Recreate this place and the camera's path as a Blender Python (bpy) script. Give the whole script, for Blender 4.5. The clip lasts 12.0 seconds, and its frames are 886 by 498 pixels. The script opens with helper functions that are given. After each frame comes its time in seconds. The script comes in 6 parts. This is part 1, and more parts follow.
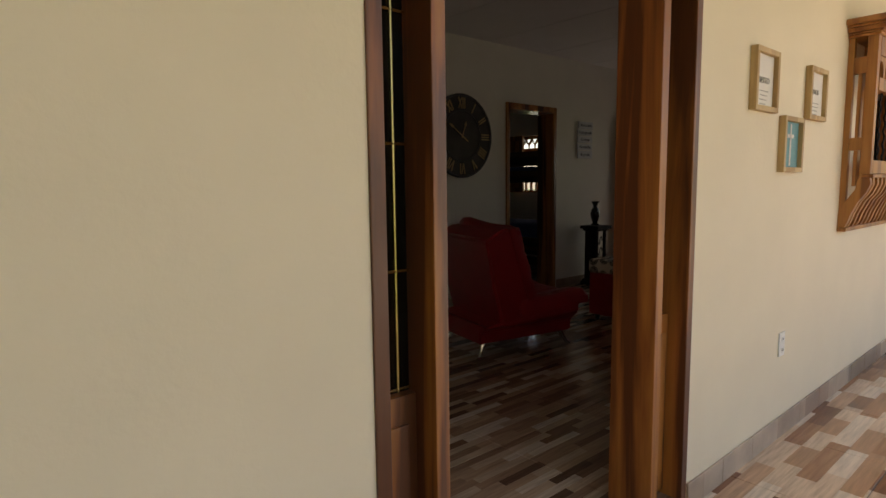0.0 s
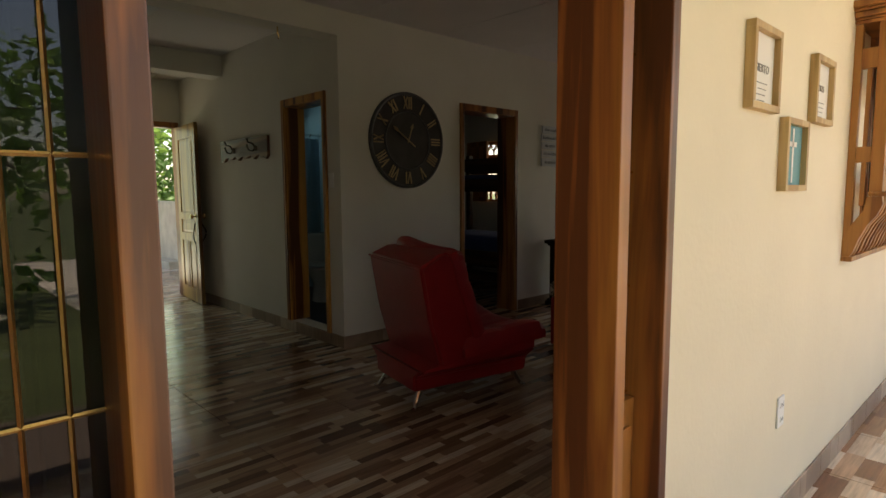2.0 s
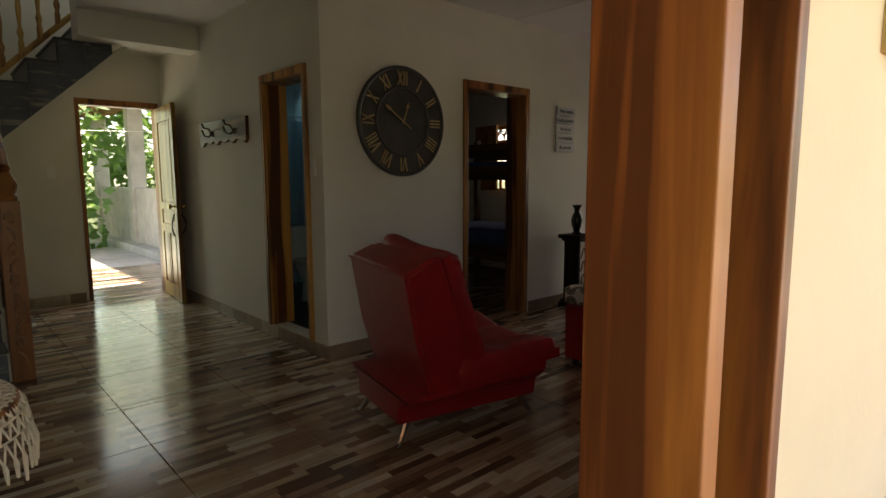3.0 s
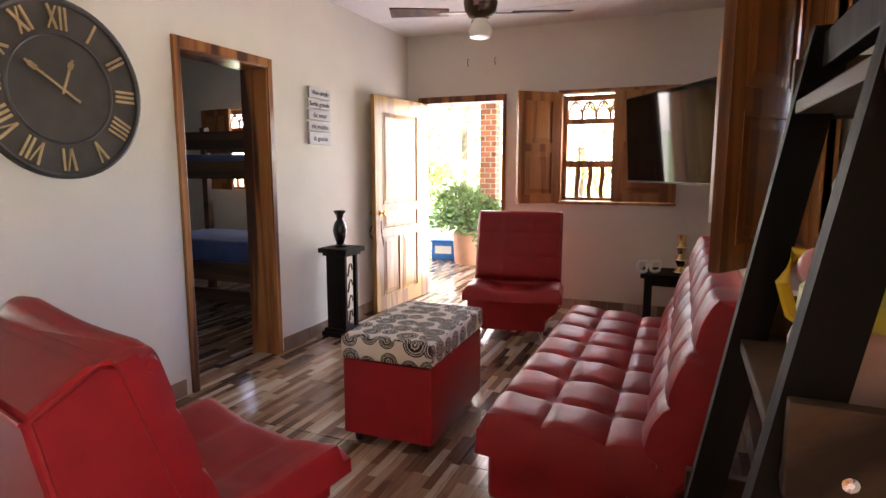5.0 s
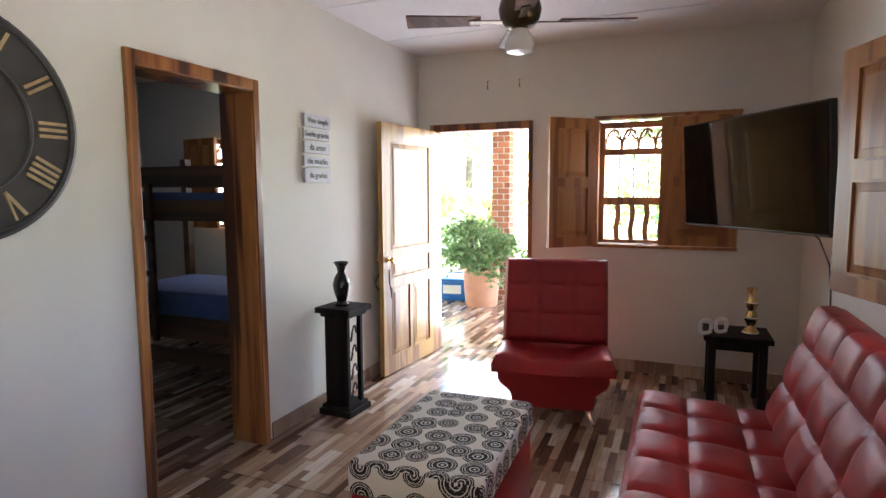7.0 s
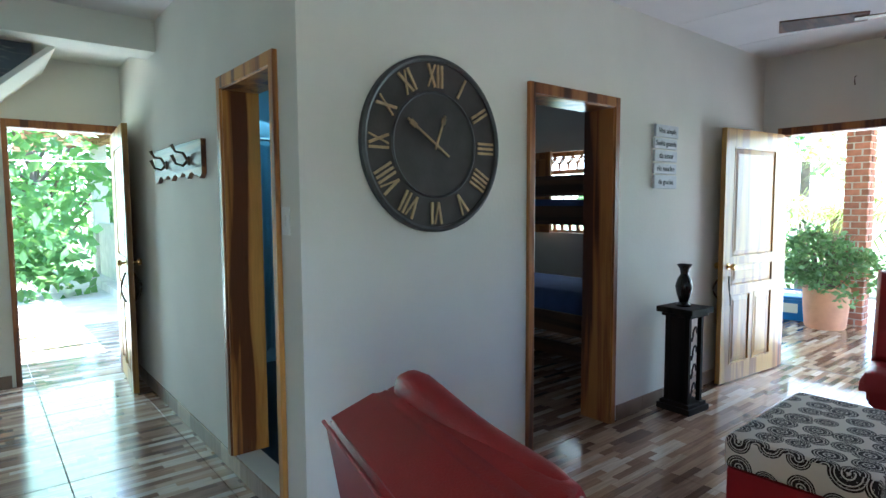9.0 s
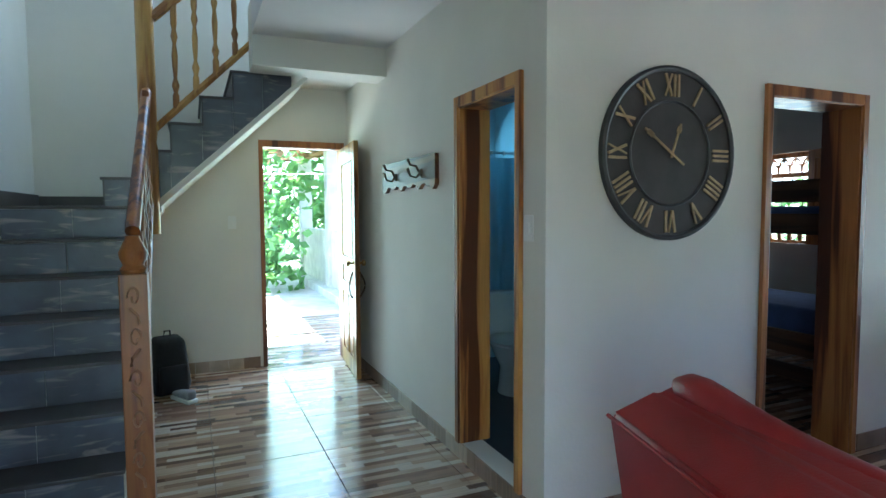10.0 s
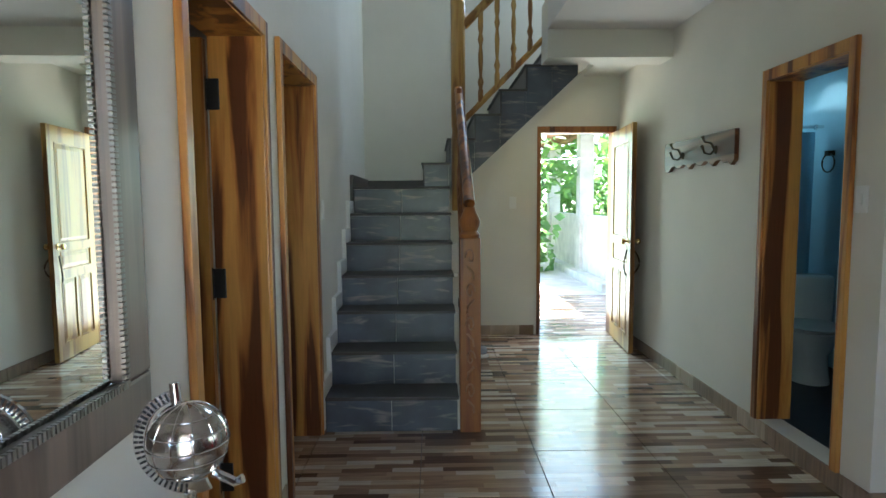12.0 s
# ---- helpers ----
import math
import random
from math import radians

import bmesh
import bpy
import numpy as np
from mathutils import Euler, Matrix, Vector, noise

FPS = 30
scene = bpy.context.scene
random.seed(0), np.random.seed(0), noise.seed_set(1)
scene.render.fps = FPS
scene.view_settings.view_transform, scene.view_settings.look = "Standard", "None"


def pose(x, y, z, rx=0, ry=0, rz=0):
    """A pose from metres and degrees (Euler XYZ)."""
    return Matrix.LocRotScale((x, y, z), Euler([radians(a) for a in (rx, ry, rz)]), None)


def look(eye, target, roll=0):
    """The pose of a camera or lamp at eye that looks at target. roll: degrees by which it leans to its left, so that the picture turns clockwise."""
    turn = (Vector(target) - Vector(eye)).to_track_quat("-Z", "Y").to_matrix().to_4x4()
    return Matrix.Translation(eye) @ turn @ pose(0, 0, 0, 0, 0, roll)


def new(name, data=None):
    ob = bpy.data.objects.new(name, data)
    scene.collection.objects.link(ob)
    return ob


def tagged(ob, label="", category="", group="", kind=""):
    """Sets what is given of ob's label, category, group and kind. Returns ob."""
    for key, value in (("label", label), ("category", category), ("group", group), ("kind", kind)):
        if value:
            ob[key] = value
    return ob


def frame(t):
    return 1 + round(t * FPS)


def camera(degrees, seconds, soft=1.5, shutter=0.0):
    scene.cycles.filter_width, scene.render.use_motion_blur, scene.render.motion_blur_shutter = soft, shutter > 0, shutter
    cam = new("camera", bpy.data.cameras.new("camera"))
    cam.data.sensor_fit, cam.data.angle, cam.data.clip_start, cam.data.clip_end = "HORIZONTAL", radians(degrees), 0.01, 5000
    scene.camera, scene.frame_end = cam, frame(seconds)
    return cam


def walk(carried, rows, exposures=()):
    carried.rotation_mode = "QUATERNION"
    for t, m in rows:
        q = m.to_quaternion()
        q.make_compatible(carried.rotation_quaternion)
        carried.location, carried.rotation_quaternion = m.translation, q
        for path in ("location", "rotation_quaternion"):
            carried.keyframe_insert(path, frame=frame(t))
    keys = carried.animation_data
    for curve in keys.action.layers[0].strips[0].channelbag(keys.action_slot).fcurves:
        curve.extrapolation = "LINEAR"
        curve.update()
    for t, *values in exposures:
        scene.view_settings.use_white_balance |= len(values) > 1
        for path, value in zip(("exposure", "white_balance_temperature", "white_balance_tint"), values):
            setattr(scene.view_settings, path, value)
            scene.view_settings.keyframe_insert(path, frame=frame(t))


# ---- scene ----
cam = camera(75.3, 12.0)
PATH = [
    (0, (0.161, 0.099, 1.232), (1.466, 1.599, 1.012), -0.7),
    (0.5, (0.148, 0.091, 1.249), (1.542, 1.507, 1.02), -0.7),
    (1, (0.457, 0.142, 1.254), (1.905, 1.506, 1.045), -0.6),
    (1.5, (0.666, 0.299, 1.29), (2.093, 1.687, 1.095), -0.5),
    (2, (0.838, 0.432, 1.288), (2.204, 1.879, 1.083), -0.4),
    (2.5, (1.087, 0.574, 1.3), (2.41, 2.056, 1.07), -0.5),
    (2.7, (1.19, 0.661, 1.295), (2.502, 2.152, 1.056), -0.3),
    (4.3, (1.898, 1.48, 1.348), (3.555, 2.56, 1.057), 0.0),
    (4.5, (1.979, 1.527, 1.355), (3.693, 2.516, 1.065), 0.0),
    (5, (2.244, 1.624, 1.356), (4.071, 2.389, 1.077), 0.0),
    (5.5, (2.475, 1.721, 1.385), (4.365, 2.316, 1.116), -0.0),
    (6, (2.671, 1.832, 1.421), (4.578, 2.383, 1.182), -0.0),
    (6.5, (2.893, 1.966, 1.478), (4.78, 2.592, 1.257), -0.0),
    (6.7, (2.94, 2.03, 1.482), (4.813, 2.697, 1.267), -0.1),
    (8.3, (2.66, 2.216, 1.442), (4.165, 3.522, 1.287), -0.3),
    (8.5, (2.59, 2.223, 1.437), (4.03, 3.6, 1.269), -0.3),
    (9, (2.382, 2.162, 1.434), (3.642, 3.708, 1.281), -0.3),
    (9.5, (2.158, 2.162, 1.427), (3.201, 3.864, 1.295), -0.3),
    (10, (2.002, 2.223, 1.445), (2.798, 4.053, 1.317), -0.3),
    (10.5, (1.85, 2.275, 1.435), (2.362, 4.204, 1.309), -0.3),
    (11, (1.711, 2.284, 1.415), (1.965, 4.262, 1.264), -0.3),
    (11.5, (1.59, 2.175, 1.388), (1.672, 4.166, 1.226), -0.4),
    (12, (1.519, 1.964, 1.371), (1.553, 3.957, 1.208), -0.4),
]
EXPOSURES = [
    (0.0, 0.80, 7900, 18), (1.0, 1.12, 8000, 17), (2.7, 1.5, 8300, 15), (3.9, 3.3, 7600, 24), (4.5, 3.95, 7300, 30), (5.0, 4.5, 6800, 29), (5.5, 4.65, 6700, 29),
    (6.5, 4.55, 6350, 25), (8.3, 3.9, 5250, 4), (10.0, 3.75, 5050, 4), (12.0, 3.5, 5800, 9),
]
walk(cam, [(t, look(eye, target, roll)) for t, eye, target, roll in PATH], EXPOSURES)

# ---- plan, in metres ----
L, B, C, F = 0.838, 3.405, 4.33, 7.766      # left wall, bathroom wall, clock wall, front wall
S0, S1, N = 1.10, 1.264, 7.805              # south wall outside and inside, back wall
CEIL, PORCH = 2.68, -0.06
LAND = 1.50                                 # stair landing

# ---- light ----
world = bpy.data.worlds.new("world")
scene.world = world
world.use_nodes = True
wn = world.node_tree.nodes
sky = wn.new("ShaderNodeTexSky")
sky.sky_type, sky.sun_disc = "NISHITA", False
sky.sun_elevation, sky.sun_rotation = radians(75), radians(120)
world.node_tree.links.new(sky.outputs[0], wn["Background"].inputs[0])
wn["Background"].inputs[1].default_value = 0.15
sun = new("sun", bpy.data.lights.new("sun", "SUN"))
sun.data.energy, sun.data.angle, sun.data.color = 5.0, radians(0.5), (1.0, 0.95, 0.86)
sun.matrix_world = look((0, 0, 0), (-math.sin(radians(120)) * math.cos(radians(75)), -math.cos(radians(120)) * math.cos(radians(75)), -math.sin(radians(75))))


def area_lamp(name, eye, target, w, h, watts, color=(1, 1, 1)):
    ob = new(name, bpy.data.lights.new(name, "AREA"))
    ob.data.shape, ob.data.size, ob.data.size_y, ob.data.energy, ob.data.color = "RECTANGLE", w, h, watts, color
    ob.matrix_world = look(eye, target)
    return ob


area_lamp("front_door_daylight", (F + 0.2, 3.72, 1.1), (F - 2, 3.72, 0.9), 0.85, 1.9, 1.75, (0.95, 0.98, 1.0))
area_lamp("front_window_daylight", (F + 0.2, 2.45, 1.55), (F - 2, 2.5, 1.2), 0.45, 0.9, 0.65, (0.95, 0.98, 1.0))
area_lamp("entrance_daylight", (1.52, S0 - 0.1, 1.1), (1.6, 3, 1.0), 0.85, 1.9, 0.8, (1.0, 0.97, 0.92))
area_lamp("back_door_daylight", (2.95, N + 0.25, 1.1), (2.9, 5, 0.9), 0.7, 1.9, 1.75, (0.78, 1.0, 0.88))
area_lamp("stairwell_daylight", (2.95, N - 0.06, 4.1), (1.4, 6.2, 2.0), 0.8, 1.2, 2.3, (0.82, 0.97, 1.0))
# Added blue fill: the wall behind it has no window.
area_lamp("bathroom_fill", (4.1, 6.97, 2.2), (4.0, 5.6, 0.8), 0.6, 0.4, 0.48, (0.5, 0.9, 1.0))
area_lamp("bedroom_daylight", (F + 0.2, 6.4, 1.6), (F - 2, 5.6, 0.9), 0.5, 0.9, 0.8, (0.95, 0.98, 1.0))

# ---- materials ----
def mat(name, color, rough=0.5, metal=0.0, var=0.12, scale=6.0, bump=0.0, bump_scale=60.0, spec=0.5, coat=0.0, stretch=(1, 1, 1), dark=None):
    """A procedural surface: two scales of colour variation and fine relief, in world metres."""
    m = bpy.data.materials.new(name)
    m.use_nodes = True
    nt, ns = m.node_tree, m.node_tree.nodes
    b = ns["Principled BSDF"]
    b.inputs["Roughness"].default_value = rough
    b.inputs["Metallic"].default_value = metal
    b.inputs["Specular IOR Level"].default_value = spec
    b.inputs["Coat Weight"].default_value = coat
    geo = ns.new("ShaderNodeTexCoord")
    mp = ns.new("ShaderNodeMapping")
    mp.inputs["Scale"].default_value = stretch
    nt.links.new(geo.outputs["Object"], mp.inputs["Vector"])
    n1 = ns.new("ShaderNodeTexNoise")
    n1.inputs["Scale"].default_value, n1.inputs["Detail"].default_value = scale, 5
    n2 = ns.new("ShaderNodeTexNoise")
    n2.inputs["Scale"].default_value, n2.inputs["Detail"].default_value = scale * 0.17, 3
    add = ns.new("ShaderNodeMath")
    add.operation = "ADD"
    nt.links.new(mp.outputs[0], n1.inputs["Vector"])
    nt.links.new(mp.outputs[0], n2.inputs["Vector"])
    nt.links.new(n1.outputs["Fac"], add.inputs[0])
    nt.links.new(n2.outputs["Fac"], add.inputs[1])
    ramp = ns.new("ShaderNodeValToRGB")
    ramp.color_ramp.elements[0].position, ramp.color_ramp.elements[1].position = 0.35, 0.65
    half = ns.new("ShaderNodeMath")
    half.operation = "MULTIPLY"
    half.inputs[1].default_value = 0.5
    nt.links.new(add.outputs[0], half.inputs[0])
    nt.links.new(half.outputs[0], ramp.inputs[0])
    lo = dark if dark else [c * (1 - var) for c in color]
    hi = [min(0.95, c * (1 + var * 0.6)) for c in color] if not dark else color
    ramp.color_ramp.elements[0].color = (*lo, 1)
    ramp.color_ramp.elements[1].color = (*hi, 1)
    nt.links.new(ramp.outputs[0], b.inputs["Base Color"])
    if bump:
        n3 = ns.new("ShaderNodeTexNoise")
        n3.inputs["Scale"].default_value, n3.inputs["Detail"].default_value = bump_scale, 4
        nt.links.new(mp.outputs[0], n3.inputs["Vector"])
        bp = ns.new("ShaderNodeBump")
        bp.inputs["Strength"].default_value, bp.inputs["Distance"].default_value = bump, 0.004
        nt.links.new(n3.outputs["Fac"], bp.inputs["Height"])
        nt.links.new(bp.outputs[0], b.inputs["Normal"])
    return m


def wood(name, light, mid, dark, rough=0.3, axis=2, scale=7.0, coat=0.3, spec=0.5):
    """Varnished timber with long streaks along one axis of the object."""
    m = bpy.data.materials.new(name)
    m.use_nodes = True
    nt, ns = m.node_tree, m.node_tree.nodes
    b = ns["Principled BSDF"]
    b.inputs["Coat Weight"].default_value, b.inputs["Coat Roughness"].default_value = coat, 0.2
    b.inputs["Specular IOR Level"].default_value = spec
    tc, mp, info = ns.new("ShaderNodeTexCoord"), ns.new("ShaderNodeMapping"), ns.new("ShaderNodeObjectInfo")
    sc = [scale, scale, scale]
    sc[axis] = scale * 0.06
    mp.inputs["Scale"].default_value = sc
    off = ns.new("ShaderNodeVectorMath")
    off.operation = "SCALE"
    off.inputs[0].default_value = (7.3, 3.1, 5.7)
    nt.links.new(info.outputs["Random"], off.inputs["Scale"])
    nt.links.new(off.outputs[0], mp.inputs["Location"])
    nt.links.new(tc.outputs["Object"], mp.inputs["Vector"])
    n1 = ns.new("ShaderNodeTexNoise")
    n1.inputs["Scale"].default_value, n1.inputs["Detail"].default_value, n1.inputs["Distortion"].default_value = 1.3, 5, 0.6
    nt.links.new(mp.outputs[0], n1.inputs["Vector"])
    n2 = ns.new("ShaderNodeTexNoise")
    n2.inputs["Scale"].default_value, n2.inputs["Detail"].default_value = 14, 3
    nt.links.new(mp.outputs[0], n2.inputs["Vector"])
    ramp = ns.new("ShaderNodeValToRGB")
    e = ramp.color_ramp.elements
    e[0].position, e[0].color = 0.42, (*dark, 1)
    e[1].position, e[1].color = 0.545, (*light, 1)
    k = e.new(0.47)
    k.color = (*mid, 1)
    nt.links.new(n1.outputs["Fac"], ramp.inputs[0])
    mix = ns.new("ShaderNodeMixRGB")
    mix.blend_type = "MULTIPLY"
    mix.inputs[0].default_value = 0.35
    nt.links.new(ramp.outputs[0], mix.inputs[1])
    nt.links.new(n2.outputs["Fac"], mix.inputs[2])
    nt.links.new(mix.outputs[0], b.inputs["Base Color"])
    rr = ns.new("ShaderNodeMapRange")
    rr.inputs[3].default_value, rr.inputs[4].default_value = rough - 0.08, rough + 0.12
    nt.links.new(n2.outputs["Fac"], rr.inputs[0])
    nt.links.new(rr.outputs[0], b.inputs["Roughness"])
    bp = ns.new("ShaderNodeBump")
    bp.inputs["Strength"].default_value, bp.inputs["Distance"].default_value = 0.12, 0.002
    nt.links.new(n2.outputs["Fac"], bp.inputs["Height"])
    nt.links.new(bp.outputs[0], b.inputs["Normal"])
    return m


def plank_print(name, palette, width, row, rough, sheen=0.02):
    """Ceramic printed with short staggered planks; the strips run along x."""
    m = bpy.data.materials.new(name)
    m.use_nodes = True
    nt, ns = m.node_tree, m.node_tree.nodes
    b = ns["Principled BSDF"]
    geo = ns.new("ShaderNodeNewGeometry")
    br = ns.new("ShaderNodeTexBrick")
    br.offset, br.offset_frequency, br.squash, br.squash_frequency = 0.37, 2, 1.35, 3
    br.inputs["Color1"].default_value, br.inputs["Color2"].default_value = (0, 0, 0, 1), (1, 1, 1, 1)
    br.inputs["Mortar Size"].default_value = 0.0
    br.inputs["Scale"].default_value = 1.0
    br.inputs["Brick Width"].default_value, br.inputs["Row Height"].default_value = width, row
    nt.links.new(geo.outputs["Position"], br.inputs["Vector"])
    ramp = ns.new("ShaderNodeValToRGB")
    ramp.color_ramp.interpolation = "CONSTANT"
    e = ramp.color_ramp.elements
    e[0].color = (*palette[0], 1)
    e[1].position, e[1].color = 1.0 / len(palette), (*palette[1], 1)
    for i, c in enumerate(palette[2:], 2):
        e.new(i / len(palette)).color = (*c, 1)
    nt.links.new(br.outputs["Color"], ramp.inputs[0])
    mp = ns.new("ShaderNodeMapping")
    mp.inputs["Scale"].default_value = (6, 70, 6)
    nt.links.new(geo.outputs["Position"], mp.inputs["Vector"])
    gr = ns.new("ShaderNodeTexNoise")
    gr.inputs["Scale"].default_value, gr.inputs["Detail"].default_value = 1.0, 4
    nt.links.new(mp.outputs[0], gr.inputs["Vector"])
    rng = ns.new("ShaderNodeMapRange")
    rng.inputs[1].default_value, rng.inputs[2].default_value = 0.3, 0.7
    rng.inputs[3].default_value, rng.inputs[4].default_value = 0.72, 1.12
    nt.links.new(gr.outputs["Fac"], rng.inputs[0])
    mix = ns.new("ShaderNodeMixRGB")
    mix.blend_type = "MULTIPLY"
    mix.inputs[0].default_value = 1.0
    nt.links.new(ramp.outputs[0], mix.inputs[1])
    nt.links.new(rng.outputs[0], mix.inputs[2])
    nt.links.new(mix.outputs[0], b.inputs["Base Color"])
    sm = ns.new("ShaderNodeTexNoise")
    sm.inputs["Scale"].default_value = 2.2
    nt.links.new(geo.outputs["Position"], sm.inputs["Vector"])
    r2 = ns.new("ShaderNodeMapRange")
    r2.inputs[3].default_value, r2.inputs[4].default_value = rough, rough + 0.12
    nt.links.new(sm.outputs["Fac"], r2.inputs[0])
    nt.links.new(r2.outputs[0], b.inputs["Roughness"])
    bp = ns.new("ShaderNodeBump")
    bp.inputs["Strength"].default_value, bp.inputs["Distance"].default_value = sheen, 0.01
    nt.links.new(sm.outputs["Fac"], bp.inputs["Height"])
    nt.links.new(bp.outputs[0], b.inputs["Normal"])
    return m


def glassy(name, color=(1, 1, 1), rough=0.0):
    m = bpy.data.materials.new(name)
    m.use_nodes = True
    b = m.node_tree.nodes["Principled BSDF"]
    b.inputs["Base Color"].default_value = (*color, 1)
    b.inputs["Roughness"].default_value = rough
    b.inputs["Transmission Weight"].default_value = 1.0
    return m


def slate():
    """Blue-grey printed slate with slanting rusty veins."""
    m = mat("slate_tile", (0.125, 0.145, 0.19), 0.3, var=0.5, scale=5, bump=0.3, bump_scale=25, dark=(0.05, 0.054, 0.066))
    nt, ns = m.node_tree, m.node_tree.nodes
    b = ns["Principled BSDF"]
    base = b.inputs["Base Color"].links[0].from_socket
    tc, mp, nz, rp, mx = ns.new("ShaderNodeTexCoord"), ns.new("ShaderNodeMapping"), ns.new("ShaderNodeTexNoise"), ns.new("ShaderNodeValToRGB"), ns.new("ShaderNodeMixRGB")
    mp.inputs["Rotation"].default_value, mp.inputs["Scale"].default_value = (0, radians(38), 0), (1.6, 3, 9)
    nz.inputs["Scale"].default_value, nz.inputs["Detail"].default_value, nz.inputs["Distortion"].default_value = 2.2, 5, 0.8
    rp.color_ramp.elements[0].position, rp.color_ramp.elements[1].position = 0.55, 0.70
    nt.links.new(tc.outputs["Object"], mp.inputs["Vector"])
    nt.links.new(mp.outputs[0], nz.inputs["Vector"])
    nt.links.new(nz.outputs["Fac"], rp.inputs[0])
    nt.links.new(rp.outputs[0], mx.inputs[0])
    nt.links.new(base, mx.inputs[1])
    mx.inputs[2].default_value = (0.34, 0.30, 0.28, 1)
    nt.links.new(mx.outputs[0], b.inputs["Base Color"])
    return m


M_WALL = mat("interior_paint", (0.74, 0.72, 0.66), 0.75, var=0.05, scale=3, bump=0.25, bump_scale=45)
M_OUT = mat("cream_plaster", (0.78, 0.70, 0.54), 0.8, var=0.05, scale=3, bump=0.3, bump_scale=40)
M_CEIL = mat("ceiling_paint", (0.72, 0.70, 0.70), 0.8, var=0.05, scale=3, bump=0.1)
M_FLOOR = plank_print("glazed_plank_tile", [(0.13, 0.075, 0.05), (0.34, 0.22, 0.15), (0.50, 0.38, 0.28), (0.22, 0.13, 0.085), (0.60, 0.50, 0.41), (0.42, 0.29, 0.20), (0.30, 0.19, 0.13)], 0.26, 0.044, 0.10)
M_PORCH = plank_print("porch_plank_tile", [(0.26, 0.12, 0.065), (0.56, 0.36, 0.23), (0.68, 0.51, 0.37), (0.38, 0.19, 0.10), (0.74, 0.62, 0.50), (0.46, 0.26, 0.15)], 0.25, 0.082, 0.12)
# Floor grout, and the painted shadow in the ceiling joints.
M_GROUT_GAPSHADE = mat("grout", (0.16, 0.12, 0.10), 0.9)
M_SKIRT = plank_print("skirting_tile", [(0.30, 0.21, 0.15), (0.42, 0.32, 0.24), (0.24, 0.16, 0.11), (0.50, 0.40, 0.31)], 0.3, 0.3, 0.3)
M_TEAK = wood("varnished_teak", (0.68, 0.34, 0.08), (0.48, 0.19, 0.042), (0.14, 0.042, 0.013))
M_DOOR = wood("door_timber", (0.56, 0.33, 0.085), (0.46, 0.24, 0.055), (0.29, 0.13, 0.03), rough=0.34, coat=0.15)
M_TEAKRED = wood("red_varnished_teak", (0.46, 0.19, 0.05), (0.27, 0.09, 0.024), (0.075, 0.022, 0.008), scale=6.0)
M_CEDAR = wood("red_cedar", (0.42, 0.16, 0.036), (0.28, 0.092, 0.022), (0.12, 0.036, 0.011), rough=0.42, coat=0.15)
M_PINE = wood("pine_frame", (0.66, 0.46, 0.22), (0.58, 0.38, 0.17), (0.46, 0.28, 0.11), rough=0.5, coat=0.0)
M_BLACKWOOD = wood("black_stained_wood", (0.020, 0.014, 0.011), (0.012, 0.008, 0.007), (0.006, 0.005, 0.004), rough=0.6, coat=0.0, spec=0.15)
M_SLATE = slate()
M_SLATETOP = mat("dark_tread_tile", (0.06, 0.052, 0.05), 0.4, var=0.3, scale=8, bump=0.2)
M_WHITE = mat("white_gloss", (0.80, 0.80, 0.78), 0.35, var=0.03)
M_METAL = mat("chrome", (0.75, 0.75, 0.76), 0.12, metal=1.0, var=0.05)
M_BRONZE = mat("dark_bronze", (0.10, 0.075, 0.05), 0.35, metal=0.9, var=0.3, scale=20)
M_BLACK = mat("black_metal", (0.015, 0.015, 0.016), 0.35, var=0.2)
M_LEATHER = mat("red_leatherette", (0.30, 0.012, 0.015), 0.42, var=0.18, scale=9, bump=0.25, bump_scale=180, spec=0.4)
M_CONCRETE = mat("bare_concrete", (0.55, 0.52, 0.47), 0.9, var=0.25, scale=5, bump=0.5)
M_GLASS = glassy("window_glass")

# ---- builders ----
def mesh_of(name, bm, material):
    me = bpy.data.meshes.new(name)
    bm.normal_update()
    bm.to_mesh(me)
    bm.free()
    for m in material if isinstance(material, (list, tuple)) else [material]:
        me.materials.append(m)
    return me


def part(name, bm, material, parent=None, label="", smooth=False):
    me = mesh_of(name, bm, material)
    if smooth:
        for p in me.polygons:
            p.use_smooth = True
        me.set_sharp_from_angle(angle=radians(40))
    ob = new(name, me)
    if parent is not None:
        ob.parent = parent
    if label:
        ob["label"] = label
    return ob


def thing(name, at, label, category, group="", turn=0.0, kind=""):
    ob = new(name)
    ob.empty_display_size = 0.1
    ob.matrix_basis = pose(at[0], at[1], at[2], 0, 0, turn)
    return tagged(ob, label, category, group, kind)


def box(bm, x0, x1, y0, y1, z0, z1, bevel=0.0, seg=2, m=None, index=0):
    g = bmesh.ops.create_cube(bm, size=1.0)
    vs = g["verts"]
    bmesh.ops.scale(bm, vec=(x1 - x0, y1 - y0, z1 - z0), verts=vs)
    bmesh.ops.translate(bm, vec=((x0 + x1) / 2, (y0 + y1) / 2, (z0 + z1) / 2), verts=vs)
    fs = list({f for v in vs for f in v.link_faces})
    for f in fs:
        f.material_index = index
    if bevel:
        es = list({e for v in vs for e in v.link_edges})
        r = bmesh.ops.bevel(bm, geom=es, offset=bevel, segments=seg, affect="EDGES", profile=0.6)
        vs = list({v for f in r["faces"] for v in f.verts} | {v for v in vs if v.is_valid})
    if m is not None:
        bmesh.ops.transform(bm, matrix=m, verts=vs)
    return vs


def boxes(*args, bevel=0.003):
    bm = bmesh.new()
    for a in args:
        box(bm, *a, bevel=bevel)
    return bm


